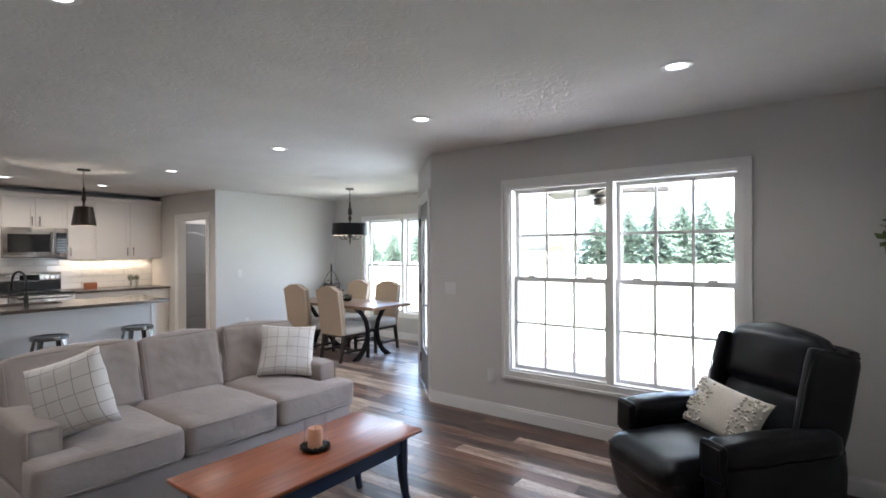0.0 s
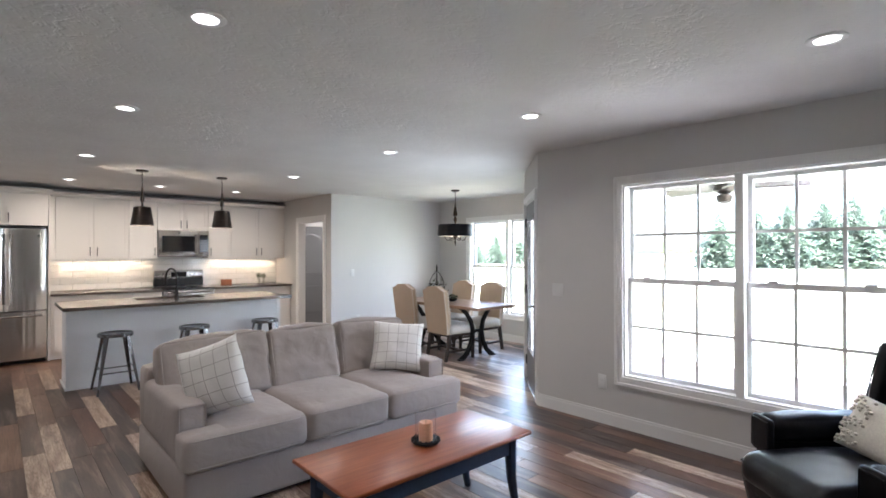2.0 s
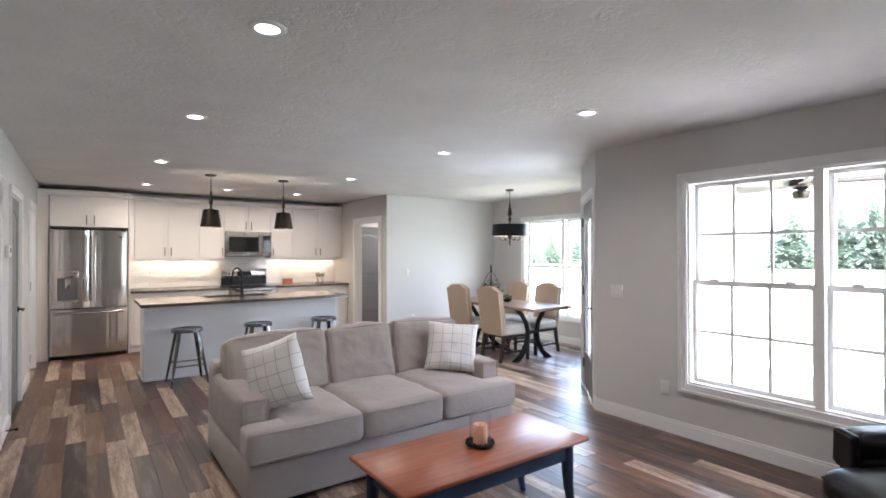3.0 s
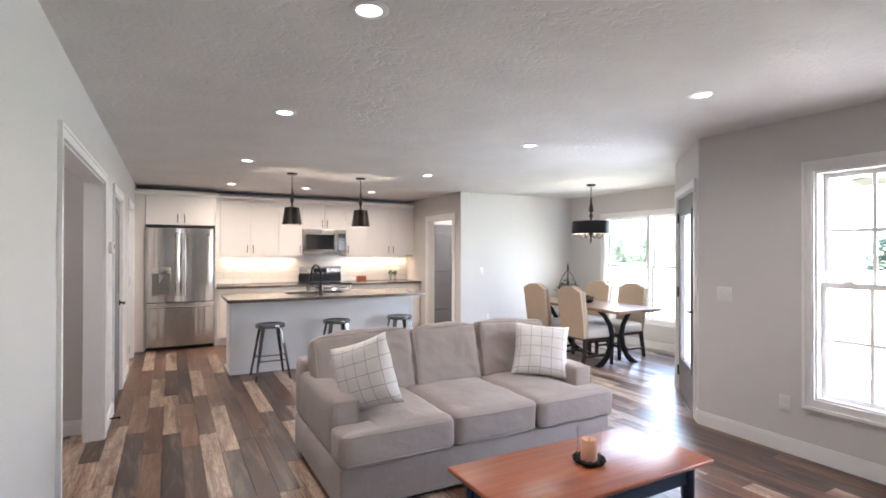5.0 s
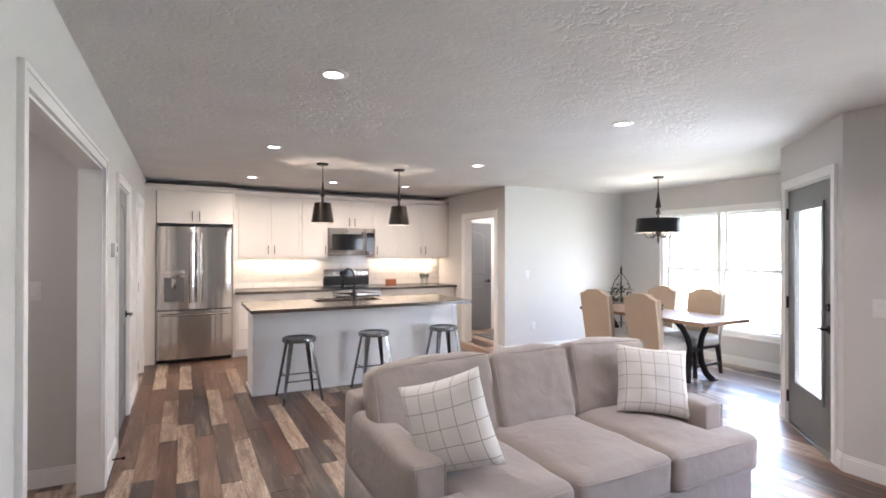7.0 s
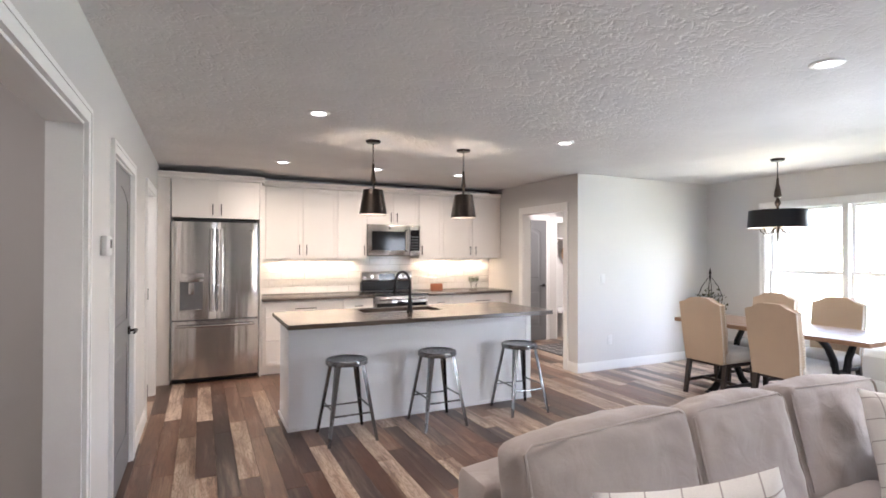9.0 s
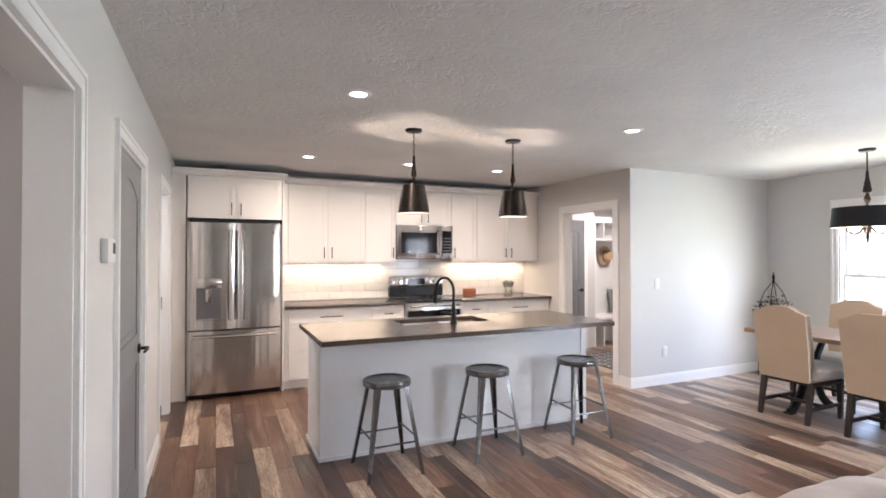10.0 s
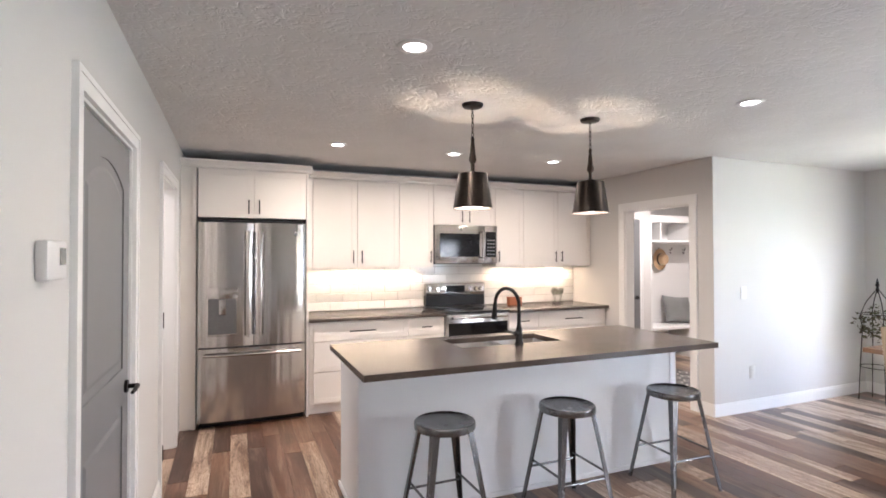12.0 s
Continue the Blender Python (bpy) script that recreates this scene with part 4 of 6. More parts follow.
def recliner(m):
    """Wingback recliner: its front at local -y."""
    r = thing("recliner", m, "black leather wingback recliner by the window", "armchair")
    bm = bmesh.new()
    cushion(bm, -0.268, 0.268, -0.585, 0.24, 0.30, 0.478, 0.075, 0.028, 16, rough=0.009)
    seat = part("seat", bm, M_LEATHER, r)
    bm = bmesh.new()
    tube(bm, [(-0.262, -0.30, 0.425), (-0.262, -0.52, 0.425), (-0.235, -0.575, 0.42), (0, -0.592, 0.418), (0.235, -0.575, 0.42), (0.262, -0.52, 0.425), (0.262, -0.30, 0.425)], 0.0055, 6)
    part("piping", bm, M_LEATHER, seat)
    # padded front that hangs below the seat and tapers towards the floor
    bm = bmesh.new()
    hang = Matrix.Translation((0, -0.44, 0.12)) @ Matrix.Rotation(radians(14), 4, "X")
    cushion(bm, -0.272, 0.272, -0.075, 0.06, 0.0, 0.30, 0.05, 0.02, 12, hang, 0.006, 2)
    foot = part("footrest", bm, M_LEATHER, r, "padded leather footrest panel")
    bm = bmesh.new()
    for z in (0.10, 0.195):
        tube(bm, [hang @ Vector(p) for p in ((-0.25, -0.068, z), (-0.12, -0.084, z), (0.12, -0.084, z), (0.25, -0.068, z))], 0.004, 5)
    part("seam", bm, M_LEATHER, foot)
    bm = rbox(-0.30, 0.30, -0.38, 0.32, 0.10, 0.30, 0.02, 2)
    part("frame", bm, M_LEATHER, r)
    for s in (-1, 1):
        bm = bmesh.new()
        x0, x1 = sorted((s * 0.275, s * 0.395))
        cushion(bm, x0, x1, -0.37, 0.34, 0.09, 0.53, 0.03, 0.008, 10, rough=0.005)
        x0, x1 = sorted((s * 0.258, s * 0.418))
        cushion(bm, x0, x1, -0.395, 0.30, 0.478, 0.612, 0.050, 0.012, 14, rough=0.009, seed=s)
        arm = part("arm", bm, M_LEATHER, r, "padded leather arm")
        bm = bmesh.new()                    # flat front panel of the arm, wide at the top
        cushion(bm, x0 + 0.006, x1 - 0.006, -0.412, -0.375, 0.42, 0.605, 0.017, 0.004, 8)
        cushion(bm, s * 0.335 - 0.055, s * 0.335 + 0.055, -0.400, -0.365, 0.10, 0.45, 0.015, 0.003, 8)
        part("arm_front", bm, M_LEATHER, arm)
        bm = bmesh.new()
        tube_ring(bm, [(x0 + 0.02, -0.411, 0.59), (x1 - 0.02, -0.411, 0.59), (x1 - 0.014, -0.411, 0.44), (x0 + 0.014, -0.411, 0.44)], 0.0045)
        part("piping", bm, M_LEATHER, arm)
        bm = bmesh.new()
        beam(bm, (s * 0.335, -0.345, 0.12), (s * 0.345, -0.375, 0.0), 0.052, 0.052, 0.03, 0.03)
        bevel(bm, 0.006, 2)
        part("leg", bm, M_DARKWOOD, r, "tapered dark wooden leg")
        bm = bmesh.new()
        beam(bm, (s * 0.33, 0.26, 0.12), (s * 0.33, 0.33, 0.0), 0.045, 0.045, 0.03, 0.03)
        part("leg", bm, M_DARKWOOD, r, "dark wooden rear leg")
    lean = Matrix.Translation((0, 0.17, 0.40)) @ Matrix.Rotation(radians(-14), 4, "X")
    bm = bmesh.new()
    cushion(bm, -0.262, 0.262, -0.035, 0.13, 0.02, 0.36, 0.055, 0.04, 14, lean, 0.010)
    part("back_cushion", bm, M_LEATHER, r, "lower leather back cushion")
    bm = bmesh.new()
    cushion(bm, -0.272, 0.272, -0.05, 0.13, 0.352, 0.655, 0.055, 0.05, 14, lean, 0.011, 4)
    part("headrest", bm, M_LEATHER, r, "padded leather head cushion")
    bm = bmesh.new()
    cushion(bm, -0.335, 0.335, 0.10, 0.20, -0.24, 0.64, 0.03, 0.008, 12, lean, 0.004)
    part("backrest", bm, M_LEATHER, r)
    for s in (-1, 1):
        turn = lean @ Matrix.Translation((s * 0.31, 0.1, 0)) @ Matrix.Rotation(radians(-s * 7), 4, "Z") @ Matrix.Translation((-s * 0.31, -0.1, 0))
        bm = bmesh.new()
        x0, x1 = sorted((s * 0.278, s * 0.340))
        cushion(bm, x0, x1, -0.09, 0.19, 0.10, 0.60, 0.024, 0.006, 10, turn, 0.005, s)
        wing = part("wing", bm, M_LEATHER, r, "leather wing")
        bm = bmesh.new()
        tube(bm, [turn @ Vector((s * 0.334, y, z)) for y, z in ((-0.086, 0.12), (-0.092, 0.40), (-0.078, 0.575), (-0.03, 0.598), (0.17, 0.602))], 0.005, 6)
        part("piping", bm, M_LEATHER, wing)
    bm = bmesh.new()
    tube(bm, [lean @ Vector(p) for p in ((-0.29, 0.07, 0.615), (-0.2, 0.066, 0.655), (0, 0.062, 0.678), (0.2, 0.066, 0.655), (0.29, 0.07, 0.615))], 0.007, 6)
    part("piping", bm, M_LEATHER, r)
    return r


RM = pose(3.32, 1.18, 0, 0, 0, -129.7)
recliner(RM)
bm = pillow(0.44, 0.28, 0.13, seed=7)
rnd = random.Random(3)
for k in range(150):                        # bobbles towards both ends of the cushion
    u = rnd.choice((-1, 1)) * rnd.uniform(0.38, 0.97)
    vv = rnd.uniform(-0.93, 0.93)
    z = 0.065 * ((1 - u * u) * (1 - vv * vv)) ** 0.42
    bmesh.ops.create_icosphere(bm, subdivisions=1, radius=0.0095, matrix=Matrix.Translation((u * 0.215, vv * 0.135, z + 0.003)))
ob = solid("lumbar_pillow", bm, M_BOUCLE, "cream lumbar pillow with bobble texture on the recliner", "pillow", smooth="all")
ob.matrix_world = RM @ pose(0.02, -0.03, 0.615, 62, 0, 10) @ pose(0, 0, 0, 0, 0, -8)


# ---- dining room ----
def dining_chair(m):
    c = thing("dining_chair", m, "camelback dining chair in tan linen with nailheads", "chair", "chairs round the dining table")
    # the chair looks towards +y; its back stands at -y
    bm = bmesh.new()
    n, prof = 14, []
    for i in range(n + 1):
        u = 2 * i / n - 1
        a = abs(u)
        z = 1.02 if a < 0.35 else (1.02 - 0.05 * (0.5 - 0.5 * math.cos(math.pi * min(1, (a - 0.35) / 0.5))))
        if a > 0.93:
            z -= 0.012
        prof.append((u, z))
    rows = []
    for y, grow in ((-0.225, 0.0), (-0.235, -0.008), (-0.30, -0.008), (-0.31, 0.0)):
        row = []
        for u, z in prof:
            w = 0.228 + grow
            lo = bm.verts.new((u * w * 0.93, y + 0.055, 0.36))
            mid = bm.verts.new((u * w, y + 0.02, 0.66))
            hi = bm.verts.new((u * w, y - 0.025, z + grow))
            row.append((lo, mid, hi))
        rows.append(row)
    for a, b2 in zip(rows, rows[1:] + rows[:1]):
        if a is rows[-1]:
            for i in range(n):
                for k in (0, 1):
                    bm.faces.new((a[i][k], a[i + 1][k], a[i + 1][k + 1], a[i][k + 1]))
            continue
        for i in range(n):
            bm.faces.new((a[i][2], a[i + 1][2], b2[i + 1][2], b2[i][2]))
            bm.faces.new((a[i][0], b2[i][0], b2[i + 1][0], a[i + 1][0]))
        for k in (0, 1):
            bm.faces.new((a[0][k], a[0][k + 1], b2[0][k + 1], b2[0][k]))
            bm.faces.new((a[n][k], b2[n][k], b2[n][k + 1], a[n][k + 1]))
    for i in range(n):
        for k in (0, 1):
            bm.faces.new((rows[0][i][k], rows[0][i][k + 1], rows[0][i + 1][k + 1], rows[0][i + 1][k]))
    back = part("backrest", bm, M_LINEN, c)
    for s in (-1, 1):
        bm = bmesh.new()
        for k in range(24):
            f = k / 23
            z = 0.40 + 0.55 * f
            yy = -0.265 + (0.05 - 0.07 * f if z < 0.66 else 0.035 - 0.055 * f)
            w = 0.228 * (0.95 + 0.05 * min(1, (z - 0.36) / 0.3))
            for dy in (-0.03, 0.03):
                bmesh.ops.create_icosphere(bm, subdivisions=1, radius=0.008, matrix=Matrix.Translation((s * w, yy + dy, z)))
        tagged(part("nailheads", bm, M_NAIL, back, "row of pewter nailheads"), kind="stuff")
    bm = bmesh.new()
    cushion(bm, -0.24, 0.24, -0.20, 0.27, 0.36, 0.485, 0.04, 0.02, 10)
    part("seat", bm, M_LINENPALE, c, "pale linen padded seat")
    bm = rbox(-0.22, 0.22, -0.20, 0.245, 0.325, 0.362, 0.006, 1)
    part("seat_frame", bm, M_DARKWOOD, c)
    for x in (-0.205, 0.205):
        bm = bmesh.new()
        beam(bm, (x, 0.225, 0.36), (x, 0.225, 0.0), 0.044, 0.044, 0.032, 0.032)
        part("leg", bm, M_DARKWOOD, c)
        bm = bmesh.new()
        beam(bm, (x, -0.20, 0.36), (x, -0.27, 0.0), 0.044, 0.044, 0.032, 0.034)
        part("leg", bm, M_DARKWOOD, c)
        bm = bmesh.new()
        beam(bm, (x, 0.22, 0.13), (x, -0.235, 0.13), 0.022, 0.03)
        part("stretcher", bm, M_DARKWOOD, c)
    bm = bmesh.new()
    beam(bm, (-0.2, 0.0, 0.13), (0.2, 0.0, 0.13), 0.022, 0.03)
    part("stretcher", bm, M_DARKWOOD, c)
    return c


first_chair = dining_chair(pose(5.02, 6.80, 0, 0, 0, -90))
for x, y, rz in ((5.02, 6.08, -92), (5.72, 6.83, 90), (5.74, 6.20, 91)):
    copy_thing(first_chair, pose(x, y, 0, 0, 0, rz))

dt = thing("dining_table", pose(0, 0, 0), "wood-topped dining table on curved iron trestles", "table")
for k in range(4):                          # four boards
    x0 = 4.89 + 0.195 * k
    bm = rbox(x0 + 0.0008, x0 + 0.1942, 5.43, 7.26, 0.715, 0.755, 0.003, 1)
    part("tabletop_board", bm, M_DINWOOD, dt)
for y in (5.82, 6.87):
    for s in (-1, 1):
        bm = bmesh.new()
        x = 5.28
        pts = [(x + s * 0.30, y, 0.71), (x + s * 0.21, y, 0.64), (x + s * 0.12, y, 0.52), (x + s * 0.085, y, 0.38), (x + s * 0.11, y, 0.24), (x + s * 0.19, y, 0.10), (x + s * 0.27, y, 0.03), (x + s * 0.32, y, 0.012)]
        tube(bm, pts, [0.026, 0.026, 0.028, 0.03, 0.03, 0.03, 0.032, 0.028], 8, 1.3)
        leg = part("leg", bm, M_IRON, dt, "curved cast iron trestle leg")
        bm = rbox(x + s * 0.31 - 0.045, x + s * 0.31 + 0.045, y - 0.04, y + 0.04, 0.0, 0.02, 0.006, 1)
        part("foot", bm, M_IRON, leg)
    bm = bmesh.new()
    box(bm, 5.28 - 0.07, 5.28 + 0.07, y - 0.02, y + 0.02, 0.36, 0.40)
    box(bm, 5.28 - 0.33, 5.28 + 0.33, y - 0.03, y + 0.03, 0.700, 0.714)
    part("brace", bm, M_IRON, dt, "iron cross brace", False)
bm = bmesh.new()
tube(bm, [(5.28, 5.82, 0.38), (5.28, 6.87, 0.38)], 0.014, 8)
part("rail", bm, M_IRON, dt)
bowl = thing("table_centrepiece", pose(5.30, 6.35, 0.755), "small dark bowl of greenery on the dining table", "bowl")
bm = bmesh.new()
lathe(bm, [(0.03, 0), (0.055, 0.012), (0.075, 0.045), (0.07, 0.045), (0.05, 0.018), (0.0005, 0.012)], 20)
part("bowl", bm, M_IRON, bowl)


def foliage(centre, radii, count, size, seed, inner=0.0):
    """Loose small folded leaves in an uneven cloud."""
    rnd = random.Random(seed)
    bm = bmesh.new()
    for _ in range(count):
        while True:
            p = Vector((rnd.uniform(-1, 1), rnd.uniform(-1, 1), rnd.uniform(-1, 1)))
            if inner <= p.length <= 1:
                break
        p = Vector([c + a * r for c, a, r in zip(centre, p, radii)])
        d = Vector((rnd.gauss(0, 1), rnd.gauss(0, 1), rnd.gauss(0.3, 0.7))).normalized()
        e = d.cross(Vector((rnd.gauss(0, 1), rnd.gauss(0, 1), rnd.gauss(0, 1)))).normalized()
        s = size * rnd.uniform(0.6, 1.3)
        f = d.cross(e) * s * 0.12
        a, b2, c, dd = p, p + d * s * 0.5 + e * s * 0.28 + f, p + d * s, p + d * s * 0.5 - e * s * 0.28 + f
        vs = [bm.verts.new(q) for q in (a, b2, c, dd)]
        bm.faces.new((vs[0], vs[1], vs[2]))
        bm.faces.new((vs[0], vs[2], vs[3]))
    return bm


part("greenery", foliage((0, 0, 0.06), (0.07, 0.07, 0.04), 90, 0.04, 5), M_LEAF, bowl, "", False)

ch = thing("chandelier", pose(5.49, 6.49, H), "black drum-shade chandelier hanging over the dining table", "chandelier")
bm = bmesh.new()
lathe(bm, [(0.066, -0.001), (0.066, -0.012), (0.055, -0.026), (0.012, -0.032)], 24)
part("canopy", bm, M_BRONZE, ch)
bm = bmesh.new()
tube(bm, [(0, 0, -0.03), (0, 0, -0.20)], 0.006, 8)
part("rod", bm, M_BRONZE, ch)
bm = bmesh.new()
lathe(bm, [(0.006, -0.19), (0.012, -0.21), (0.014, -0.26), (0.026, -0.32), (0.036, -0.385), (0.030, -0.40), (0.012, -0.405), (0.020, -0.43), (0.030, -0.46), (0.020, -0.485), (0.012, -0.50),
           (0.012, -0.66), (0.028, -0.70), (0.020, -0.74), (0.010, -0.78), (0.016, -0.80), (0.006, -0.85), (0.001, -0.87)], 16)
part("column", bm, M_BRASS, ch, "turned aged-bronze column")
bm = bmesh.new()
lathe(bm, [(0.262, -0.535), (0.276, -0.715), (0.2745, -0.716), (0.2605, -0.534)], 40, closed=False)
part("shade", bm, M_BLACKPLASTIC, ch, "black fabric drum shade")
bm = bmesh.new()
lathe(bm, [(0.258, -0.537), (0.272, -0.713)], 40, closed=False)
part("lining", bm, M_SHADEIN, ch, "pale shade lining")
for k in range(6):
    a = 2 * math.pi * k / 6 + 0.3
    ca, sa = math.cos(a), math.sin(a)
    bm = bmesh.new()
    tube(bm, [(0.015 * ca, 0.015 * sa, -0.70), (0.07 * ca, 0.07 * sa, -0.765), (0.12 * ca, 0.12 * sa, -0.78), (0.155 * ca, 0.155 * sa, -0.75), (0.165 * ca, 0.165 * sa, -0.715)], 0.006, 6)
    arm = part("arm", bm, M_BRASS, ch, "curved bronze arm")
    bm = bmesh.new()
    lathe(bm, [(0.012, 0.0), (0.024, 0.008), (0.011, 0.012), (0.011, 0.07), (0.0005, 0.07)], 10, (0.165 * ca, 0.165 * sa, -0.72))
    part("candle_sleeve", bm, M_WAX, arm)
    bm = bmesh.new()
    lathe(bm, [(0.006, 0.0), (0.014, 0.02), (0.010, 0.045), (0.001, 0.065)], 8, (0.165 * ca, 0.165 * sa, -0.65))
    part("bulb", bm, M_BULB, arm, "lit candle bulb")

# wire obelisk with vines in the corner
ob_t = thing("plant_obelisk", pose(6.30, 7.86, 0), "black wire garden obelisk wound with dried vines", "plant stand")
for k in range(4):
    a = math.pi / 4 + math.pi / 2 * k
    ca, sa = math.cos(a), math.sin(a)
    bm = bmesh.new()
    tube(bm, [(0.17 * ca, 0.17 * sa, 0), (0.15 * ca, 0.15 * sa, 0.4), (0.13 * ca, 0.13 * sa, 0.75), (0.15 * ca, 0.15 * sa, 0.88), (0.10 * ca, 0.10 * sa, 1.02), (0.02 * ca, 0.02 * sa, 1.14)], 0.005, 6)
    part("leg", bm, M_BLACK, ob_t)
for z, r in ((0.35, 0.153), (0.72, 0.132), (0.9, 0.146)):
    bm = bmesh.new()
    tube_ring(bm, [(r * math.cos(2 * math.pi * k / 20), r * math.sin(2 * math.pi * k / 20), z) for k in range(20)], 0.004, 6)
    part("hoop", bm, M_BLACK, ob_t)
bm = bmesh.new()
lathe(bm, [(0.004, 1.12), (0.018, 1.15), (0.010, 1.18), (0.018, 1.20), (0.010, 1.24), (0.001, 1.28)], 12)
part("finial", bm, M_BLACK, ob_t)
bm = foliage((0, 0, 0.80), (0.20, 0.20, 0.20), 170, 0.05, 11)
part("vine", bm, M_BERRY, ob_t, "dried vine with small leaves", False)

bm = rbox(6.30, 6.42, 5.45, 6.05, 0.0005, 0.010, 0.003, 1)
for k in range(14):
    box(bm, 6.315, 6.405, 5.475 + 0.04 * k, 5.49 + 0.04 * k, 0.010, 0.013)
solid("floor_register", bm, M_STEELDARK, "dark metal floor register below the dining window", "floor vent", smooth=False)


# ---- kitchen ----
def front(parent, x0, x1, z0, z1, y, name="door", rail=0.055, label=""):
    """A shaker front: flat panel with a raised frame; its face at y."""
    bm = bmesh.new()
    g = 0.0028
    x0, x1, z0, z1 = x0 + g, x1 - g, z0 + g, z1 - g
    box(bm, x0, x1, y + 0.007, y + 0.019, z0, z1)
    r = min(rail, (z1 - z0) * 0.28)
    for a, b, c, d in ((x0, x0 + rail, z0, z1), (x1 - rail, x1, z0, z1), (x0 + rail, x1 - rail, z0, z0 + r), (x0 + rail, x1 - rail, z1 - r, z1)):
        box(bm, a, b, y, y + 0.0065, c, d)
    return part(name, bm, M_CAB, parent, label, False)


def pull(parent, x, z, y, upright=True, length=0.13):
    bm = bmesh.new()
    h = length / 2
    d = (0, 0, 1) if upright else (1, 0, 0)
    a, b = Vector((x, y - 0.028, z)) - h * Vector(d), Vector((x, y - 0.028, z)) + h * Vector(d)
    tube(bm, [a, b], 0.0055, 8)
    for f in (0.15, 0.85):
        p = a.lerp(b, f)
        tube(bm, [p, p + Vector((0, 0.028, 0))], 0.0045, 6)
    part("handle", bm, M_BLACK, parent, "black bar handle")


def cabinet(name, x0, x1, y0, y1, z0, z1, label, group, toe=0.0):
    c = thing(name, pose(0, 0, 0), label, "cabinet", group)
    bm = bmesh.new()
    box(bm, x0 + 0.003, x1 - 0.003, y0 + 0.0195, y1, z0 + toe, z1)
    if toe:
        box(bm, x0 + 0.001, x1 - 0.001, y0 + 0.08, y1, z0, z0 + toe)
    part("body", bm, M_CAB, c, "", False)
    return c


WY, WB, WT = 9.905, 1.392, 2.30            # wall cabinets: face, bottom, top
UP = "white shaker wall cabinet with black handles"
for x0, x1, doors in ((0.83, 1.74, 2), (1.74, 2.135, 1), (2.905, 3.285, -1), (3.285, 4.265, 2)):
    c = cabinet("wall_cabinet", x0, x1, WY, BY - 0.012, WB, WT, UP, "wall cabinets")
    if abs(doors) == 2:
        mid = (x0 + x1) / 2
        for a, b, hx in ((x0, mid, mid - 0.045), (mid, x1, mid + 0.045)):
            d = front(c, a, b, WB, WT, WY)
            pull(d, hx, WB + 0.115, WY)
    else:
        d = front(c, x0, x1, WB, WT, WY)
        pull(d, x1 - 0.04 if doors > 0 else x0 + 0.04, WB + 0.115, WY)
c = cabinet("wall_cabinet", 2.135, 2.905, WY, BY - 0.012, 1.862, WT, "short white shaker cabinet above the microwave", "wall cabinets")
for a, b, hx in ((2.135, 2.52, 2.475), (2.52, 2.905, 2.565)):
    d = front(c, a, b, 1.862, WT, WY)
    pull(d, hx, 1.862 + 0.095, WY)
FY = 9.645
c = cabinet("wall_cabinet", -0.195, 0.735, FY, BY - 0.012, 1.862, WT, "white shaker cabinet above the refrigerator", "wall cabinets")
for a, b, hx in ((-0.195, 0.27, 0.225), (0.27, 0.735, 0.315)):
    d = front(c, a, b, 1.862, WT, FY)
    pull(d, hx, 1.862 + 0.10, FY)
bm = bmesh.new()
box(bm, 0.737, 0.757, FY - 0.01, BY - 0.002, 0, WT)
box(bm, 0.7575, 0.8285, WY - 0.004, BY - 0.014, WB, WT)
solid("cabinet_end", bm, M_CAB, "white side panel and filler beside the refrigerator", "panel", smooth=False)
bm = bmesh.new()
box(bm, -0.235, -0.205, FY - 0.01, BY - 0.002, 0, WT); box(bm, -0.329, -0.236, FY + 0.005, FY + 0.025, 0, WT)
solid("cabinet_end", bm, M_CAB, "white side panel and filler beside the refrigerator", "panel", smooth=False)


def crown(x0, x1, y, ret_left=False, ret_right=False):
    bm = bmesh.new()
    prof = [(0.0, 0.0), (-0.012, 0.004), (-0.016, 0.025), (-0.04, 0.05), (-0.048, 0.054), (-0.048, 0.068), (0.02, 0.068), (0.02, 0.0)]
    a = [bm.verts.new((x0, y + py, WT + 0.001 + pz)) for py, pz in prof]
    b = [bm.verts.new((x1, y + py, WT + 0.001 + pz)) for py, pz in prof]
    ring_faces(bm, [a, b])
    if ret_right:
        box(bm, x1, x1 + 0.03, y - 0.048, BY - 0.35, WT + 0.03, WT + 0.069)
    structure("trim", bm, M_CAB, "white crown moulding on the wall cabinets", "trim")


crown(-0.329, 0.775, FY)
bm = bmesh.new()
box(bm, 0.758, 0.790, FY - 0.02, WY - 0.05, WT - 0.0, WT + 0.069)
structure("trim", bm, M_CAB, "white crown moulding return", "trim")
crown(0.80, 4.265, WY)

LY, CT = 9.615, 0.885                      # base cabinets: face and top
BASE = "white shaker base cabinet with black handles"
c = cabinet("base_cabinet", 0.76, 1.74, LY, BY - 0.012, 0, CT, BASE, "base cabinets", 0.10)
for z0, z1 in ((0.70, 0.872), (0.41, 0.697), (0.112, 0.407)):
    d = front(c, 0.80, 1.74, z0, z1, LY, "drawer", 0.045)
    pull(d, 1.27, (z0 + z1) / 2 + 0.0, LY, False, 0.26)
for x0, x1 in ((1.74, 2.14), (2.915, 3.30)):
    c = cabinet("base_cabinet", x0, x1, LY, BY - 0.012, 0, CT, BASE, "base cabinets", 0.10)
    d = front(c, x0, x1, 0.70, 0.872, LY, "drawer", 0.045)
    pull(d, (x0 + x1) / 2, 0.786, LY, False, 0.11)
    d = front(c, x0, x1, 0.112, 0.697, LY)
    pull(d, x0 + 0.05, 0.58, LY)
c = cabinet("base_cabinet", 3.30, 4.265, LY, BY - 0.012, 0, CT, BASE, "base cabinets", 0.10)
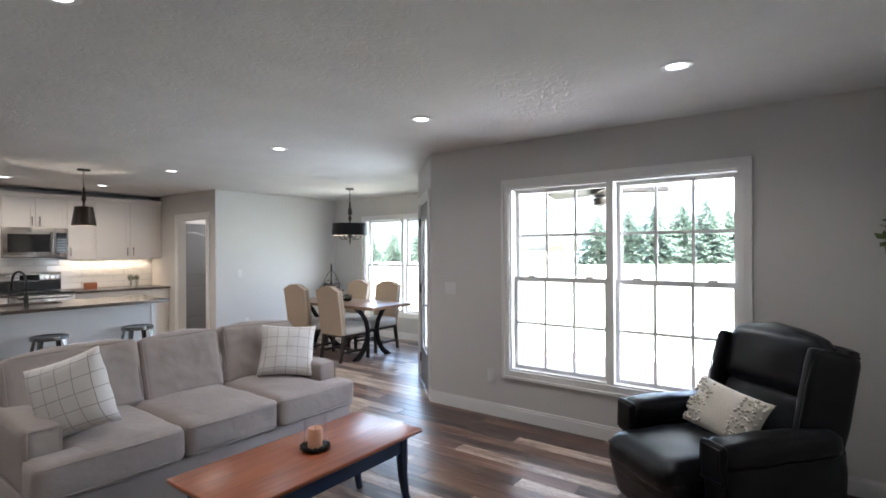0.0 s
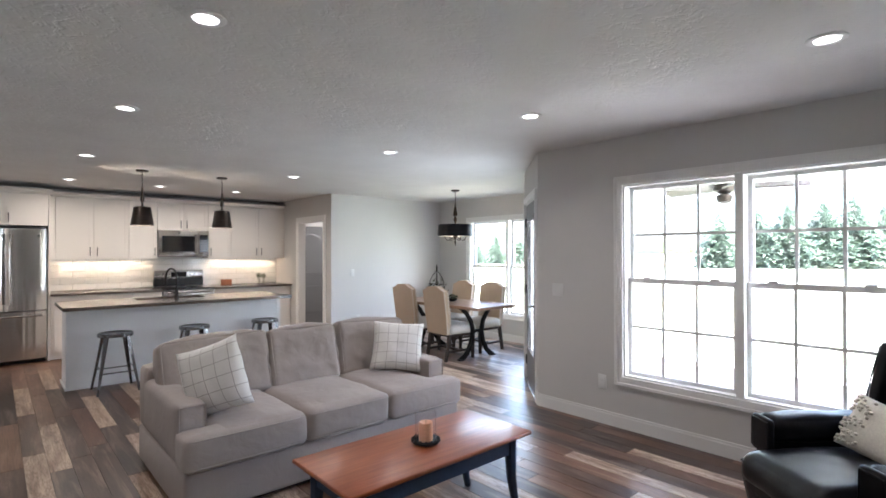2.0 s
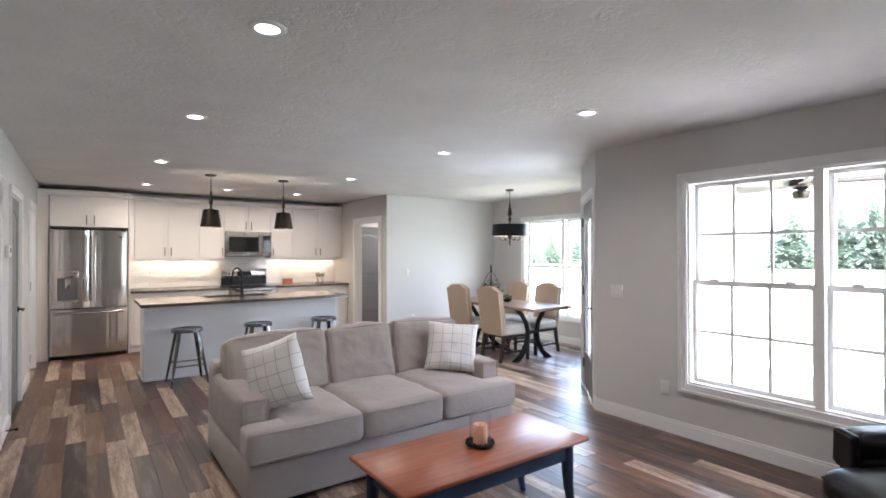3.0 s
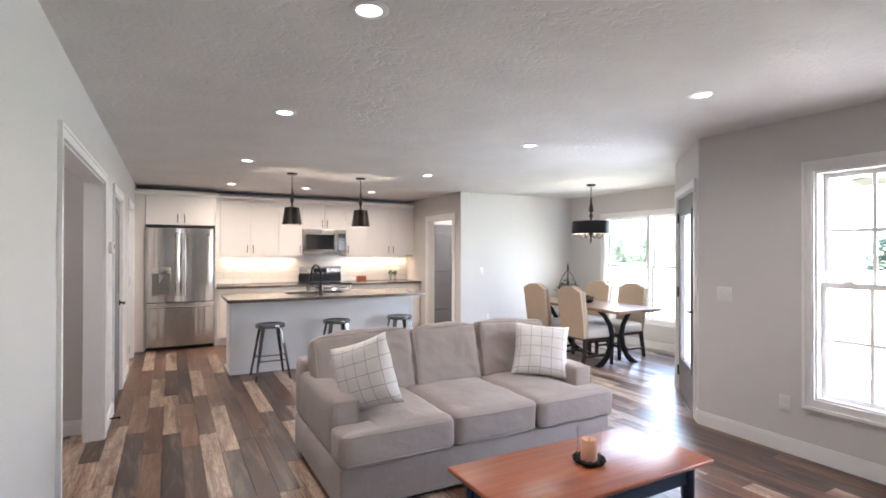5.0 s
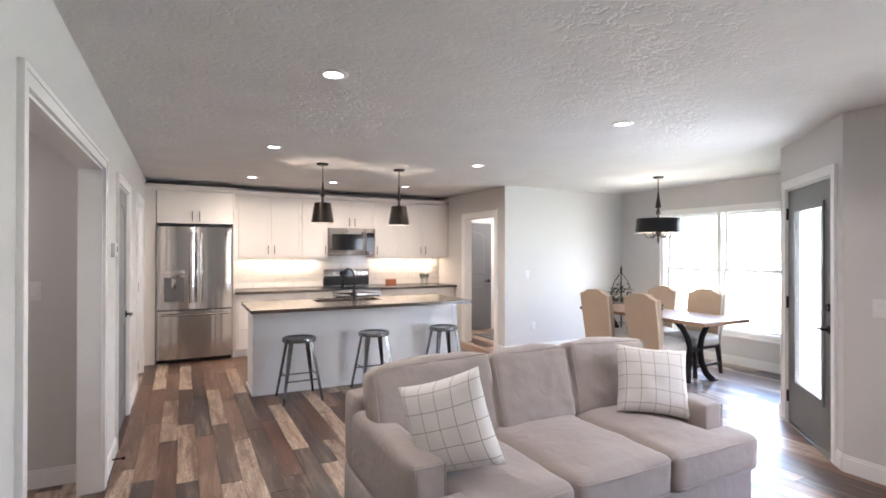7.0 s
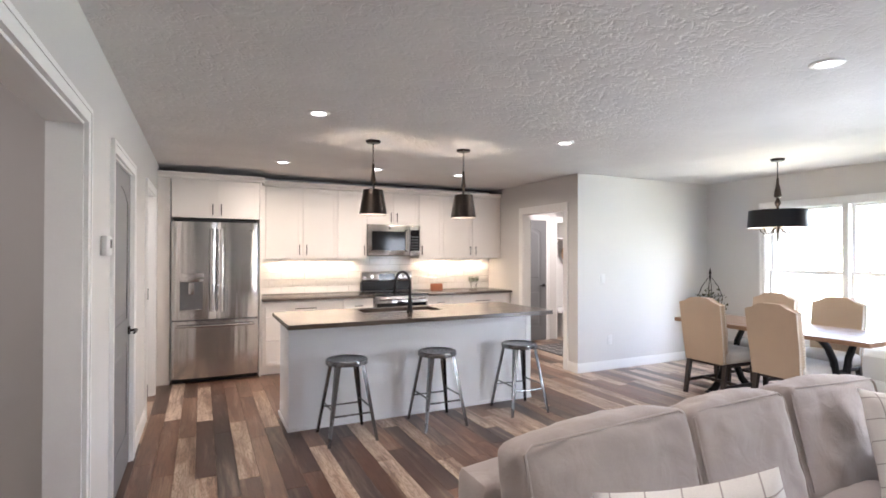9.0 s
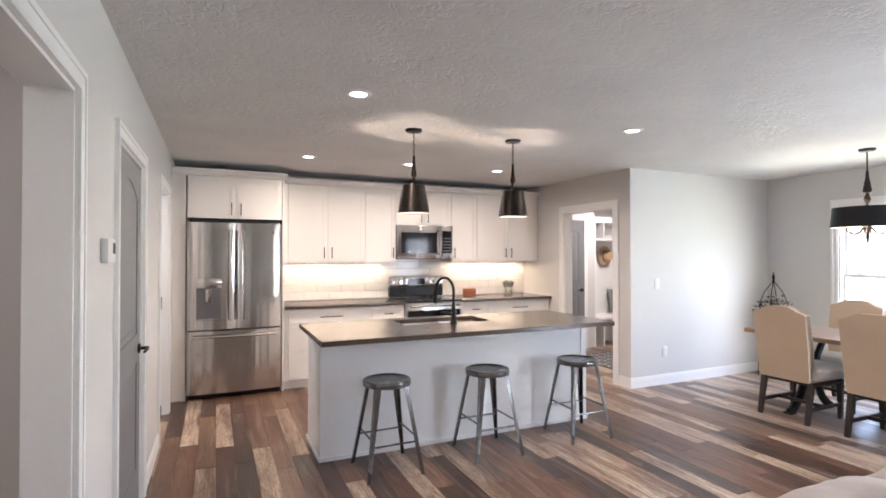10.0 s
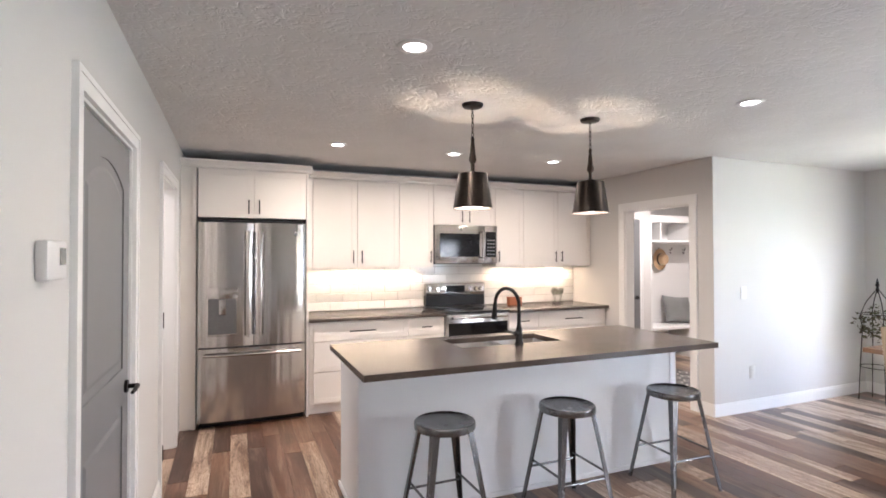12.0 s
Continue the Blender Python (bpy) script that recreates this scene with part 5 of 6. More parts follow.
d = front(c, 3.30, 4.24, 0.70, 0.872, LY, "drawer", 0.045)
pull(d, 3.77, 0.786, LY, False, 0.24)
for a, b, hx in ((3.30, 3.77, 3.725), (3.77, 4.24, 3.815)):
    d = front(c, a, b, 0.112, 0.697, LY)
    pull(d, hx, 0.58, LY)
for x0, x1 in ((0.758, 2.142), (2.914, 4.268)):
    bm = rbox(x0, x1, 9.575, BY - 0.002, CT + 0.001, 0.918, 0.005, 2)
    solid("worktop", bm, M_COUNTER, "dark leathered stone worktop on white cabinets", "countertop")

# backsplash of single tiles
splash = new("backsplash")
tagged(splash, "white glossy subway tile backsplash", "backsplash", kind="structure")
bm = bmesh.new()
box(bm, 0.758, 4.268, BY - 0.004, BY - 0.001, 0.92, 1.392)
box(bm, 2.14, 2.904, BY - 0.004, BY - 0.001, 1.392, 1.44)
part("grout", bm, M_GROUT, splash, "grey grout", False)

# range
rg = thing("range", pose(0, 0, 0), "stainless and black electric range with a backguard", "oven")
RX0, RX1 = 2.148, 2.908
bm = bmesh.new()
box(bm, RX0, RX1, 9.63, BY - 0.02, 0.02, 0.90)
part("body", bm, M_STEELDARK, rg, "", False)
part("cooktop", rbox(RX0, RX1, 9.58, BY - 0.07, 0.905, 0.925, 0.006, 2), M_BLACKGLASS, rg, "black glass cooktop")
for x, y, r in ((2.32, 9.75, 0.10), (2.74, 9.75, 0.08), (2.32, 10.02, 0.075), (2.74, 10.02, 0.10)):
    bm = bmesh.new()
    lathe(bm, [(r, 0.9252), (r, 0.9258), (r - 0.004, 0.9258), (r - 0.004, 0.9252)], 28, (x, y, 0), False)
    part("burner_mark", bm, M_STEELDARK, rg, "grey burner ring", False)
bm = bmesh.new()
box(bm, RX0, RX1, BY - 0.075, BY - 0.01, 0.93, 1.055)
part("backguard_base", bm, M_BLACKPLASTIC, rg, "black lower backguard", False)
part("backguard", rbox(RX0, RX1, BY - 0.085, BY - 0.008, 1.056, 1.195, 0.012, 2), M_STEEL, rg, "stainless control panel")
bm = rbox(2.40, 2.64, BY - 0.088, BY - 0.0855, 1.085, 1.165, 0.001, 1)
part("display", bm, M_BLACKGLASS, rg, "black display")
for x in (2.20, 2.29, 2.72, 2.79, 2.86):
    bm = bmesh.new()
    tube(bm, [(x, BY - 0.086, 1.125), (x, BY - 0.108, 1.125)], [0.026, 0.022], 16)
    part("knob", bm, M_STEEL, rg, "steel control knob")
dr = part("oven_door", rbox(RX0 + 0.002, RX1 - 0.002, 9.585, 9.629, 0.26, 0.895, 0.008, 2), M_STEEL, rg, "stainless oven door")
part("oven_window", rbox(RX0 + 0.03, RX1 - 0.03, 9.581, 9.5845, 0.30, 0.806, 0.001, 1), M_BLACKGLASS, dr, "black oven glass")
bm = bmesh.new()
tube(bm, [(RX0 + 0.06, 9.54, 0.866), (RX1 - 0.06, 9.54, 0.866)], 0.014, 10)
for x in (RX0 + 0.09, RX1 - 0.09):
    tube(bm, [(x, 9.54, 0.866), (x, 9.588, 0.866)], 0.010, 8)
part("handle", bm, M_STEEL, dr, "steel bar handle")
part("warming_drawer", rbox(RX0 + 0.002, RX1 - 0.002, 9.59, 9.629, 0.06, 0.252, 0.006, 2), M_STEEL, rg)

# microwave
mw = thing("microwave", pose(0, 0, 0), "stainless over-range microwave with a dark window", "microwave")
part("body", rbox(2.138, 2.902, 9.88, BY - 0.014, 1.43, 1.858, 0.004, 1), M_STEELDARK, mw)
dr = part("door", rbox(2.139, 2.735, 9.855, 9.879, 1.432, 1.857, 0.006, 2), M_STEEL, mw, "stainless door")
part("window", rbox(2.19, 2.672, 9.851, 9.8545, 1.505, 1.765, 0.001, 1), M_BLACKGLASS, dr, "black glass window")
bm = bmesh.new()
tube(bm, [(2.705, 9.822, 1.48), (2.705, 9.812, 1.64), (2.705, 9.822, 1.80)], 0.012, 10)
for z in (1.49, 1.79):
    tube(bm, [(2.705, 9.822, z), (2.705, 9.857, z)], 0.009, 8)
part("handle", bm, M_STEEL, dr, "steel bar handle")
pn = part("control_panel", rbox(2.738, 2.901, 9.855, 9.879, 1.432, 1.857, 0.005, 2), M_STEEL, mw)
part("keypad", rbox(2.752, 2.885, 9.851, 9.8545, 1.50, 1.79, 0.001, 1), M_BLACKGLASS, pn, "black keypad")
bm = bmesh.new()
for r in range(5):
    for q in range(3):
        box(bm, 2.768 + q * 0.036, 2.793 + q * 0.036, 9.8495, 9.8508, 1.525 + r * 0.04, 1.540 + r * 0.04)
tagged(part("keys", bm, M_RECESS, pn, "grey key markings", False), kind="stuff")
part("badge", rbox(2.43, 2.46, 9.8515, 9.8545, 1.795, 1.825, 0.001, 1), M_STEELDARK, dr, "small round maker's badge")
bm = bmesh.new()
box(bm, 2.15, 2.89, 9.90, BY - 0.1, 1.424, 1.4295)
part("vent_plate", bm, M_BLACKPLASTIC, mw, "", False)

# refrigerator
fr = thing("refrigerator", pose(0, 0, 0), "stainless french-door refrigerator with water dispenser", "refrigerator")
FX0, FX1, FF = -0.19, 0.722, 9.575
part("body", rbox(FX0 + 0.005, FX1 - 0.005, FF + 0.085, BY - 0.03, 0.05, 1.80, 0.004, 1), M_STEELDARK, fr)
bm = bmesh.new()
box(bm, FX0 + 0.01, FX1 - 0.01, FF + 0.09, BY - 0.05, 0.0, 0.05)
part("toe_grille", bm, M_BLACKPLASTIC, fr, "", False)


def bowed(x0, x1, z0, z1, bow=0.016, n=10):
    """A door skin that bulges a little towards the room."""
    bm = bmesh.new()
    rows = []
    for i in range(n + 1):
        u = 2 * i / n - 1
        x = x0 + (x1 - x0) * i / n
        y = FF + bow * u * u + (0.012 if i in (0, n) else 0)
        rows.append([bm.verts.new((x, y, z0)), bm.verts.new((x, y, z1)), bm.verts.new((x, FF + 0.08, z1)), bm.verts.new((x, FF + 0.08, z0))])
    ring_faces(bm, rows)
    return bm


mid = 0.27
for x0, x1, hx in ((FX0, mid - 0.003, mid - 0.05), (mid + 0.003, FX1, mid + 0.05)):
    d = part("door", bowed(x0, x1, 0.715, 1.815), M_STEEL, fr, "stainless upper door")
    bm = bmesh.new()
    tube(bm, [(hx, FF - 0.028, 0.80), (hx, FF - 0.04, 0.95), (hx, FF - 0.042, 1.25), (hx, FF - 0.04, 1.60), (hx, FF - 0.028, 1.74)], 0.013, 10, 1.4)
    for z in (0.83, 1.71):
        tube(bm, [(hx, FF - 0.03, z), (hx, FF + 0.02, z)], 0.009, 8)
    part("handle", bm, M_STEEL, d, "steel bar handle")
    if x0 < 0:
        part("dispenser_panel", rbox(-0.115, 0.135, FF - 0.004, FF + 0.02, 1.14, 1.235, 0.004, 2), M_STEEL, d, "dispenser controls")
        part("dispenser_recess", rbox(-0.105, 0.125, FF - 0.002, FF + 0.02, 0.83, 1.138, 0.003, 1), M_RECESS, d, "dark dispenser recess")
        part("dispenser_spout", rbox(-0.02, 0.04, FF - 0.012, FF - 0.0025, 1.0, 1.13, 0.004, 2), M_STEEL, d, "dispenser spout")
        part("dispenser_tray", rbox(-0.11, 0.13, FF - 0.012, FF + 0.01, 0.81, 0.829, 0.003, 1), M_STEEL, d)
    else:
        bm = bmesh.new()
        tube(bm, [(0.63, FF + 0.006, 1.72), (0.63, FF - 0.0005, 1.72)], 0.016, 14)
        part("badge", bm, M_STEELDARK, d, "small round maker's badge")
d = part("freezer_drawer", bowed(FX0, FX1, 0.06, 0.700, 0.016, 14), M_STEEL, fr, "stainless freezer drawer")
bm = bmesh.new()
tube(bm, [(FX0 + 0.05, FF - 0.02, 0.645), (0.1, FF - 0.045, 0.645), (0.43, FF - 0.045, 0.645), (FX1 - 0.05, FF - 0.02, 0.645)], 0.014, 10)
for x in (FX0 + 0.08, FX1 - 0.08):
    tube(bm, [(x, FF - 0.025, 0.645), (x, FF + 0.02, 0.645)], 0.009, 8)
part("handle", bm, M_STEEL, d, "steel bar handle")
bm = bmesh.new()
box(bm, FX0 + 0.02, FX1 - 0.02, FF + 0.03, FF + 0.10, 1.817, 1.84)
part("hinge_cover", bm, M_BLACKPLASTIC, fr, "black hinge cover", False)

# island
isl = thing("kitchen_island", pose(0, 0, 0), "white panelled kitchen island base", "island")
IX0, IX1, IY0, IY1 = 0.765, 3.145, 7.56, 8.10
# four panels and a floor, open on top for the sink
for x0, x1, y0, y1, z1 in ((IX0, IX1, IY0, IY0 + 0.02, 0.884), (IX0, IX1, IY1 - 0.02, IY1, 0.884), (IX0, IX0 + 0.02, IY0 + 0.0201, IY1 - 0.0201, 0.884), (IX1 - 0.02, IX1, IY0 + 0.0201, IY1 - 0.0201, 0.884), (IX0 + 0.0201, IX1 - 0.0201, IY0 + 0.0201, IY1 - 0.0201, 0.10)):
    bm = bmesh.new()
    box(bm, x0, x1, y0, y1, 0.0, z1)
    part("panel", bm, M_ISL, isl, "", False)
for x0, x1, y0, y1 in ((IX0 - 0.006, IX0 + 0.05, IY0 - 0.006, IY0 - 0.0005), (IX1 - 0.05, IX1 + 0.006, IY0 - 0.006, IY0 - 0.0005), (IX0 - 0.006, IX0 - 0.0005, IY0 - 0.0004, IY0 + 0.05), (IX1 + 0.0005, IX1 + 0.006, IY0 - 0.0004, IY0 + 0.05)):
    bm = bmesh.new()
    box(bm, x0, x1, y0, y1, 0.001, 0.883)
    part("corner_trim", bm, M_ISL, isl, "", False)
bm = bmesh.new()
box(bm, IX0 - 0.008, IX1 + 0.008, IY0 - 0.016, IY0 - 0.0065, 0.0, 0.03)
box(bm, IX0 - 0.016, IX0 - 0.0065, IY0 - 0.016, IY1, 0.0, 0.03)
part("shoe_moulding", bm, M_ISL, isl, "", False)
TX0, TX1, TY0, TY1 = 0.70, 3.15, 7.19, 8.15
HX0, HX1, HY0, HY1 = 1.46, 2.22, 7.69, 8.03
bm = bmesh.new()
xs, ys = [TX0, HX0, HX1, TX1], [TY0, HY0, HY1, TY1]
grid = {(i, j, k): bm.verts.new((xs[i], ys[j], z)) for i in range(4) for j in range(4) for k, z in enumerate((0.885, 0.92))}
for i in range(3):
    for j in range(3):
        if (i, j) != (1, 1):
            bm.faces.new([grid[q] for q in ((i, j, 1), (i + 1, j, 1), (i + 1, j + 1, 1), (i, j + 1, 1))])
            bm.faces.new([grid[q] for q in ((i, j, 0), (i, j + 1, 0), (i + 1, j + 1, 0), (i + 1, j, 0))])
for i in range(3):
    for j, a, b in ((0, i, i + 1), (3, i + 1, i)):
        bm.faces.new([grid[q] for q in ((a, j, 0), (b, j, 0), (b, j, 1), (a, j, 1))])
        bm.faces.new([grid[q] for q in ((j, b, 0), (j, a, 0), (j, a, 1), (j, b, 1))])
for (a, b), (c2, d2) in (((1, 1), (2, 1)), ((2, 1), (2, 2)), ((2, 2), (1, 2)), ((1, 2), (1, 1))):
    bm.faces.new([grid[q] for q in ((a, b, 1), (c2, d2, 1), (c2, d2, 0), (a, b, 0))])
edges = [e for e in bm.edges if sum(v.co.x in (TX0, TX1) or v.co.y in (TY0, TY1) for v in e.verts) == 2 and len(e.link_faces) == 2 and e.calc_face_angle() > 0.5]
bmesh.ops.bevel(bm, geom=edges, offset=0.004, segments=2, affect="EDGES", profile=0.5)
solid("island_worktop", bm, M_COUNTER, "dark leathered stone top overhanging the island", "countertop")

sink = thing("sink", pose(0, 0, 0), "stainless double-bowl undermount sink in the island", "sink")
for x0, x1 in ((HX0 - 0.004, 1.835), (1.865, HX1 + 0.004)):
    bm = bmesh.new()
    r0 = [(x0, HY0 - 0.004), (x1, HY0 - 0.004), (x1, HY1 + 0.004), (x0, HY1 + 0.004)]
    top = [bm.verts.new((x, y, 0.8845)) for x, y in r0]
    cx, cy = (x0 + x1) / 2, (HY0 + HY1) / 2
    low = [bm.verts.new((cx + (x - cx) * 0.93, cy + (y - cy) * 0.93, 0.885 - 0.18)) for x, y in r0]
    for k in range(4):
        bm.faces.new((top[k], top[(k + 1) % 4], low[(k + 1) % 4], low[k]))
    bm.faces.new(low)
    bmesh.ops.bevel(bm, geom=[e for e in bm.edges if len(e.link_faces) == 2], offset=0.025, segments=3, affect="EDGES", profile=0.5)
    part("bowl", bm, M_SINK, sink, "polished steel bowl")
bm = bmesh.new()
box(bm, 1.8355, 1.8645, HY0 - 0.003, HY1 + 0.003, 0.86, 0.8845)
part("divider", bm, M_SINK, sink, "", False)

fa = thing("faucet", pose(1.86, 7.645, 0.92, 0, 0, 20), "matt black gooseneck kitchen faucet", "faucet")
bm = bmesh.new()
lathe(bm, [(0.030, 0.0), (0.030, 0.012), (0.024, 0.02), (0.022, 0.10), (0.017, 0.115), (0.013, 0.14)], 18)
part("body", bm, M_BLACK, fa)
bm = bmesh.new()
pts = [(0, 0, 0.12), (0, 0, 0.20), (0, 0.0, 0.265)] + [(0, 0.105 - 0.105 * math.cos(a), 0.265 + 0.105 * math.sin(a)) for a in [math.pi * k / 12 for k in range(1, 12)]] + [(0, 0.212, 0.25)]
tube(bm, pts, 0.012, 12)
part("spout", bm, M_BLACK, fa)
bm = bmesh.new()
tube(bm, [(0, 0.211, 0.262), (0, 0.216, 0.22), (0, 0.222, 0.16), (0, 0.223, 0.15)], [0.013, 0.016, 0.02, 0.018], 12)
part("spray_head", bm, M_BLACK, fa)
bm = bmesh.new()
tube(bm, [(-0.015, 0, 0.075), (-0.045, 0, 0.08)], 0.016, 12)
tube(bm, [(-0.04, 0, 0.08), (-0.09, 0.005, 0.095), (-0.14, 0.01, 0.10)], [0.009, 0.008, 0.007], 8)
part("lever", bm, M_BLACK, fa)


def stool(m):
    s = thing("bar_stool", m, "round gunmetal metal bar stool", "stool", "stools at the island")
    bm = bmesh.new()
    lathe(bm, [(0.0005, 0.612), (0.10, 0.610), (0.148, 0.613), (0.160, 0.622), (0.166, 0.618), (0.168, 0.606), (0.166, 0.585), (0.161, 0.585), (0.160, 0.604), (0.0005, 0.600)], 36)
    part("seat", bm, M_GUN, s, "dished round metal seat")
    for sx in (-1, 1):
        for sy in (-1, 1):
            bm = bmesh.new()
            d = Vector((sx, sy, 0)).normalized()
            side = Vector((-d.y, d.x, 0))
            rows = []
            for z, r, w in ((0.604, 0.128, 0.030), (0.585, 0.152, 0.030), (0.50, 0.170, 0.027), (0.25, 0.222, 0.020), (0.0, 0.275, 0.013)):
                c = d * r + Vector((0, 0, z))
                rows.append([bm.verts.new(c + side * w - d * 0.010), bm.verts.new(c + d * 0.010), bm.verts.new(c - side * w - d * 0.010), bm.verts.new(c - side * w * 0.85 - d * 0.013), bm.verts.new(c + d * 0.006), bm.verts.new(c + side * w * 0.85 - d * 0.013)])
            ring_faces(bm, rows)
            part("leg", bm, M_GUN, s, "", False)
    for z, pairs in ((0.215, (((-1, -1), (1, -1)), ((-1, 1), (1, 1)))), (0.255, (((-1, -1), (-1, 1)), ((1, -1), (1, 1))))):
        r = 0.275 - (0.275 - 0.128) * z / 0.604 - 0.002
        for a, b in pairs:
            bm = bmesh.new()
            tube(bm, [(a[0] * r * 0.7071, a[1] * r * 0.7071, z), (b[0] * r * 0.7071, b[1] * r * 0.7071, z)], 0.007, 8)
            part("stretcher", bm, M_GUN, s)
    return s


st = stool(pose(1.165, 7.265, 0, 0, 0, 1))
copy_thing(st, pose(1.96, 7.26, 0, 0, 0, 0))
copy_thing(st, pose(2.815, 7.265, 0, 0, 0, -2))


def pendant(x, y):
    p = thing("pendant_lamp", pose(x, y, H), "dark bronze bucket pendant lamp hanging over the island", "pendant lamp", "island pendants")
    bm = bmesh.new()
    lathe(bm, [(0.066, -0.0005), (0.066, -0.010), (0.058, -0.020), (0.010, -0.026)], 24)
    part("canopy", bm, M_BRONZE, p)
    z = -0.026
    bm = bmesh.new()
    for k in range(6):                      # chain
        pts = []
        for i in range(10):
            a = 2 * math.pi * i / 10
            u, v = 0.008 * math.cos(a), 0.019 * math.sin(a)
            pts.append((u, 0, z - 0.016 + v) if k % 2 else (0, u, z - 0.016 + v))
        tube_ring(bm, pts, 0.0022, 5)
        z -= 0.030
    part("chain", bm, M_BRONZE, p)
    bm = bmesh.new()
    lathe(bm, [(0.004, -0.20), (0.012, -0.215), (0.009, -0.235), (0.013, -0.255), (0.016, -0.30), (0.024, -0.345), (0.020, -0.36), (0.012, -0.37), (0.012, -0.42)], 16)
    part("stem", bm, M_BRASS, p, "turned bronze stem")
    bm = bmesh.new()
    lathe(bm, [(0.089, -0.432), (0.122, -0.647), (0.120, -0.647), (0.087, -0.432)], 36, closed=False)
    part("shade", bm, M_BRONZE, p, "dark metal bucket shade")
    bm = bmesh.new()
    lathe(bm, [(0.0855, -0.434), (0.1185, -0.646)], 36, closed=False)
    part("lining", bm, M_BUCKETIN, p, "shade lining darkened to brown to cut bounced light")
    bm = bmesh.new()
    for k in range(4):
        a = 2 * math.pi * k / 4 + 0.5
        beam(bm, (0.008 * math.cos(a), 0.008 * math.sin(a), -0.418), (0.0865 * math.cos(a), 0.0865 * math.sin(a), -0.436), 0.028, 0.004)
    part("spider", bm, M_BRONZE, p, "shade carrier arms")
    bm = bmesh.new()
    lathe(bm, [(0.012, -0.42), (0.032, -0.426), (0.032, -0.440), (0.016, -0.462), (0.014, -0.486), (0.0005, -0.486)], 12)
    part("socket", bm, M_BLACKPLASTIC, p)
    bm = bmesh.new()
    lathe(bm, [(0.0005, -0.630), (0.1145, -0.628), (0.1145, -0.622), (0.0005, -0.622)], 30)
    part("diffuser", bm, M_PENDANT, p, "glowing white diffuser")
    return p


for x, y in PENDANTS:
    pendant(x, y)

# recessed lights
for x, y in CANS:
    can = thing("recessed_light", pose(x, y, H), "lit round recessed ceiling light with white trim", "ceiling light", "recessed lights")
    bm = bmesh.new()
    lathe(bm, [(0.080, -0.0005), (0.080, -0.004), (0.073, -0.008), (0.052, -0.008), (0.050, -0.0005)], 28, closed=False)
    part("trim_ring", bm, M_PLASTIC, can)
    bm = bmesh.new()
    lathe(bm, [(0.0005, -0.003), (0.050, -0.003), (0.050, -0.001), (0.0005, -0.001)], 28)
    part("lens", bm, M_LENS, can, "glowing lens")

# worktop items
bx = thing("wooden_box", pose(3.27, 10.10, 0.918), "small reddish wooden box on the worktop", "box")
part("box", rbox(-0.085, 0.085, -0.04, 0.04, 0.0, 0.085, 0.006, 2), M_TERRA, bx)
part("lid_line", rbox(-0.087, 0.087, -0.042, 0.042, 0.086, 0.096, 0.003, 1), M_TERRA, bx)
for x, y, s in ((3.86, 10.10, 1), (3.955, 10.12, 2)):
    pl = thing("jar_plant", pose(x, y, 0.918), "glass jar of small green sprigs on the worktop", "plant", "jar plants")
    bm = bmesh.new()
    lathe(bm, [(0.032, 0.0), (0.036, 0.005), (0.036, 0.085), (0.030, 0.10), (0.030, 0.115), (0.027, 0.115), (0.028, 0.10), (0.033, 0.083), (0.033, 0.008), (0.0005, 0.006)], 18)
    part("jar", bm, M_JAR, pl, "clear glass jar").visible_shadow = False
    bm = foliage((0, 0, 0.145), (0.05, 0.05, 0.045), 90, 0.024, s)
    for k in range(6):
        a = k + s
        tube(bm, [(0.005 * math.cos(a), 0.005 * math.sin(a), 0.01), (0.02 * math.cos(a), 0.02 * math.sin(a), 0.1), (0.04 * math.cos(a), 0.04 * math.sin(a), 0.17)], 0.0018, 4)
    part("sprigs", bm, M_LEAF, pl, "", False)

gr = thing("wall_greenery", pose(4.0, SY + 0.012, 1.50), "small spray of yellow-green leaves hung on the wall", "wall decoration")
part("sprigs", foliage((0, 0.05, 0.07), (0.08, 0.04, 0.10), 80, 0.045, 9), M_LEAVES, gr, "", False)
bm = rbox(-0.03, 0.03, -0.012, 0.03, -0.05, 0.05, 0.006, 1)
part("wall_pocket", bm, M_IRON, gr, "dark wall pocket")

# ---- wall fittings ----
def plate(name, m, label, kind, gangs=1):
    t = thing(name, m, label, kind)
    half = 0.015 + 0.023 * gangs
    part("cover", rbox(-half, half, -0.006, 0.0, -0.06, 0.06, 0.002, 2), M_PLASTIC, t)
    if kind == "outlet":
        for z in (-0.022, 0.022):
            part("socket", rbox(-0.017, 0.017, -0.0085, -0.006, z - 0.014, z + 0.014, 0.001, 1), M_PLASTIC, t)
    else:
        for k in range(gangs):
            rx = 0.046 * (k - (gangs - 1) / 2)
            part("rocker", rbox(rx - 0.017, rx + 0.017, -0.009, -0.006, -0.033, 0.033, 0.002, 1), M_PLASTIC, t)
    return t


east = Matrix.Rotation(radians(-90), 4, "Z")    # local -y looks to -x
plate("wall_outlet", Matrix.Translation((EX, 3.17, 0.36)) @ east, "white wall outlet beside the window", "outlet")
plate("light_switch", Matrix.Translation((EX, 3.63, 1.13)) @ east, "white double rocker switch beside the glazed door", "switch", 2)
plate("wall_outlet", Matrix.Translation((4.78, DY, 0.375)), "white wall outlet on the dining wall", "outlet")
plate("light_switch", Matrix.Translation((4.665, DY, 1.15)), "white rocker switch on the dining wall", "switch")
plate("light_switch", Matrix.Translation((-0.72, 6.05, 1.24)), "white rocker switch in the hallway", "switch")
th = thing("thermostat", Matrix.Translation((WX, 6.28, 1.50)) @ Matrix.Rotation(radians(90), 4, "Z"), "white wall thermostat with grey display", "thermostat")
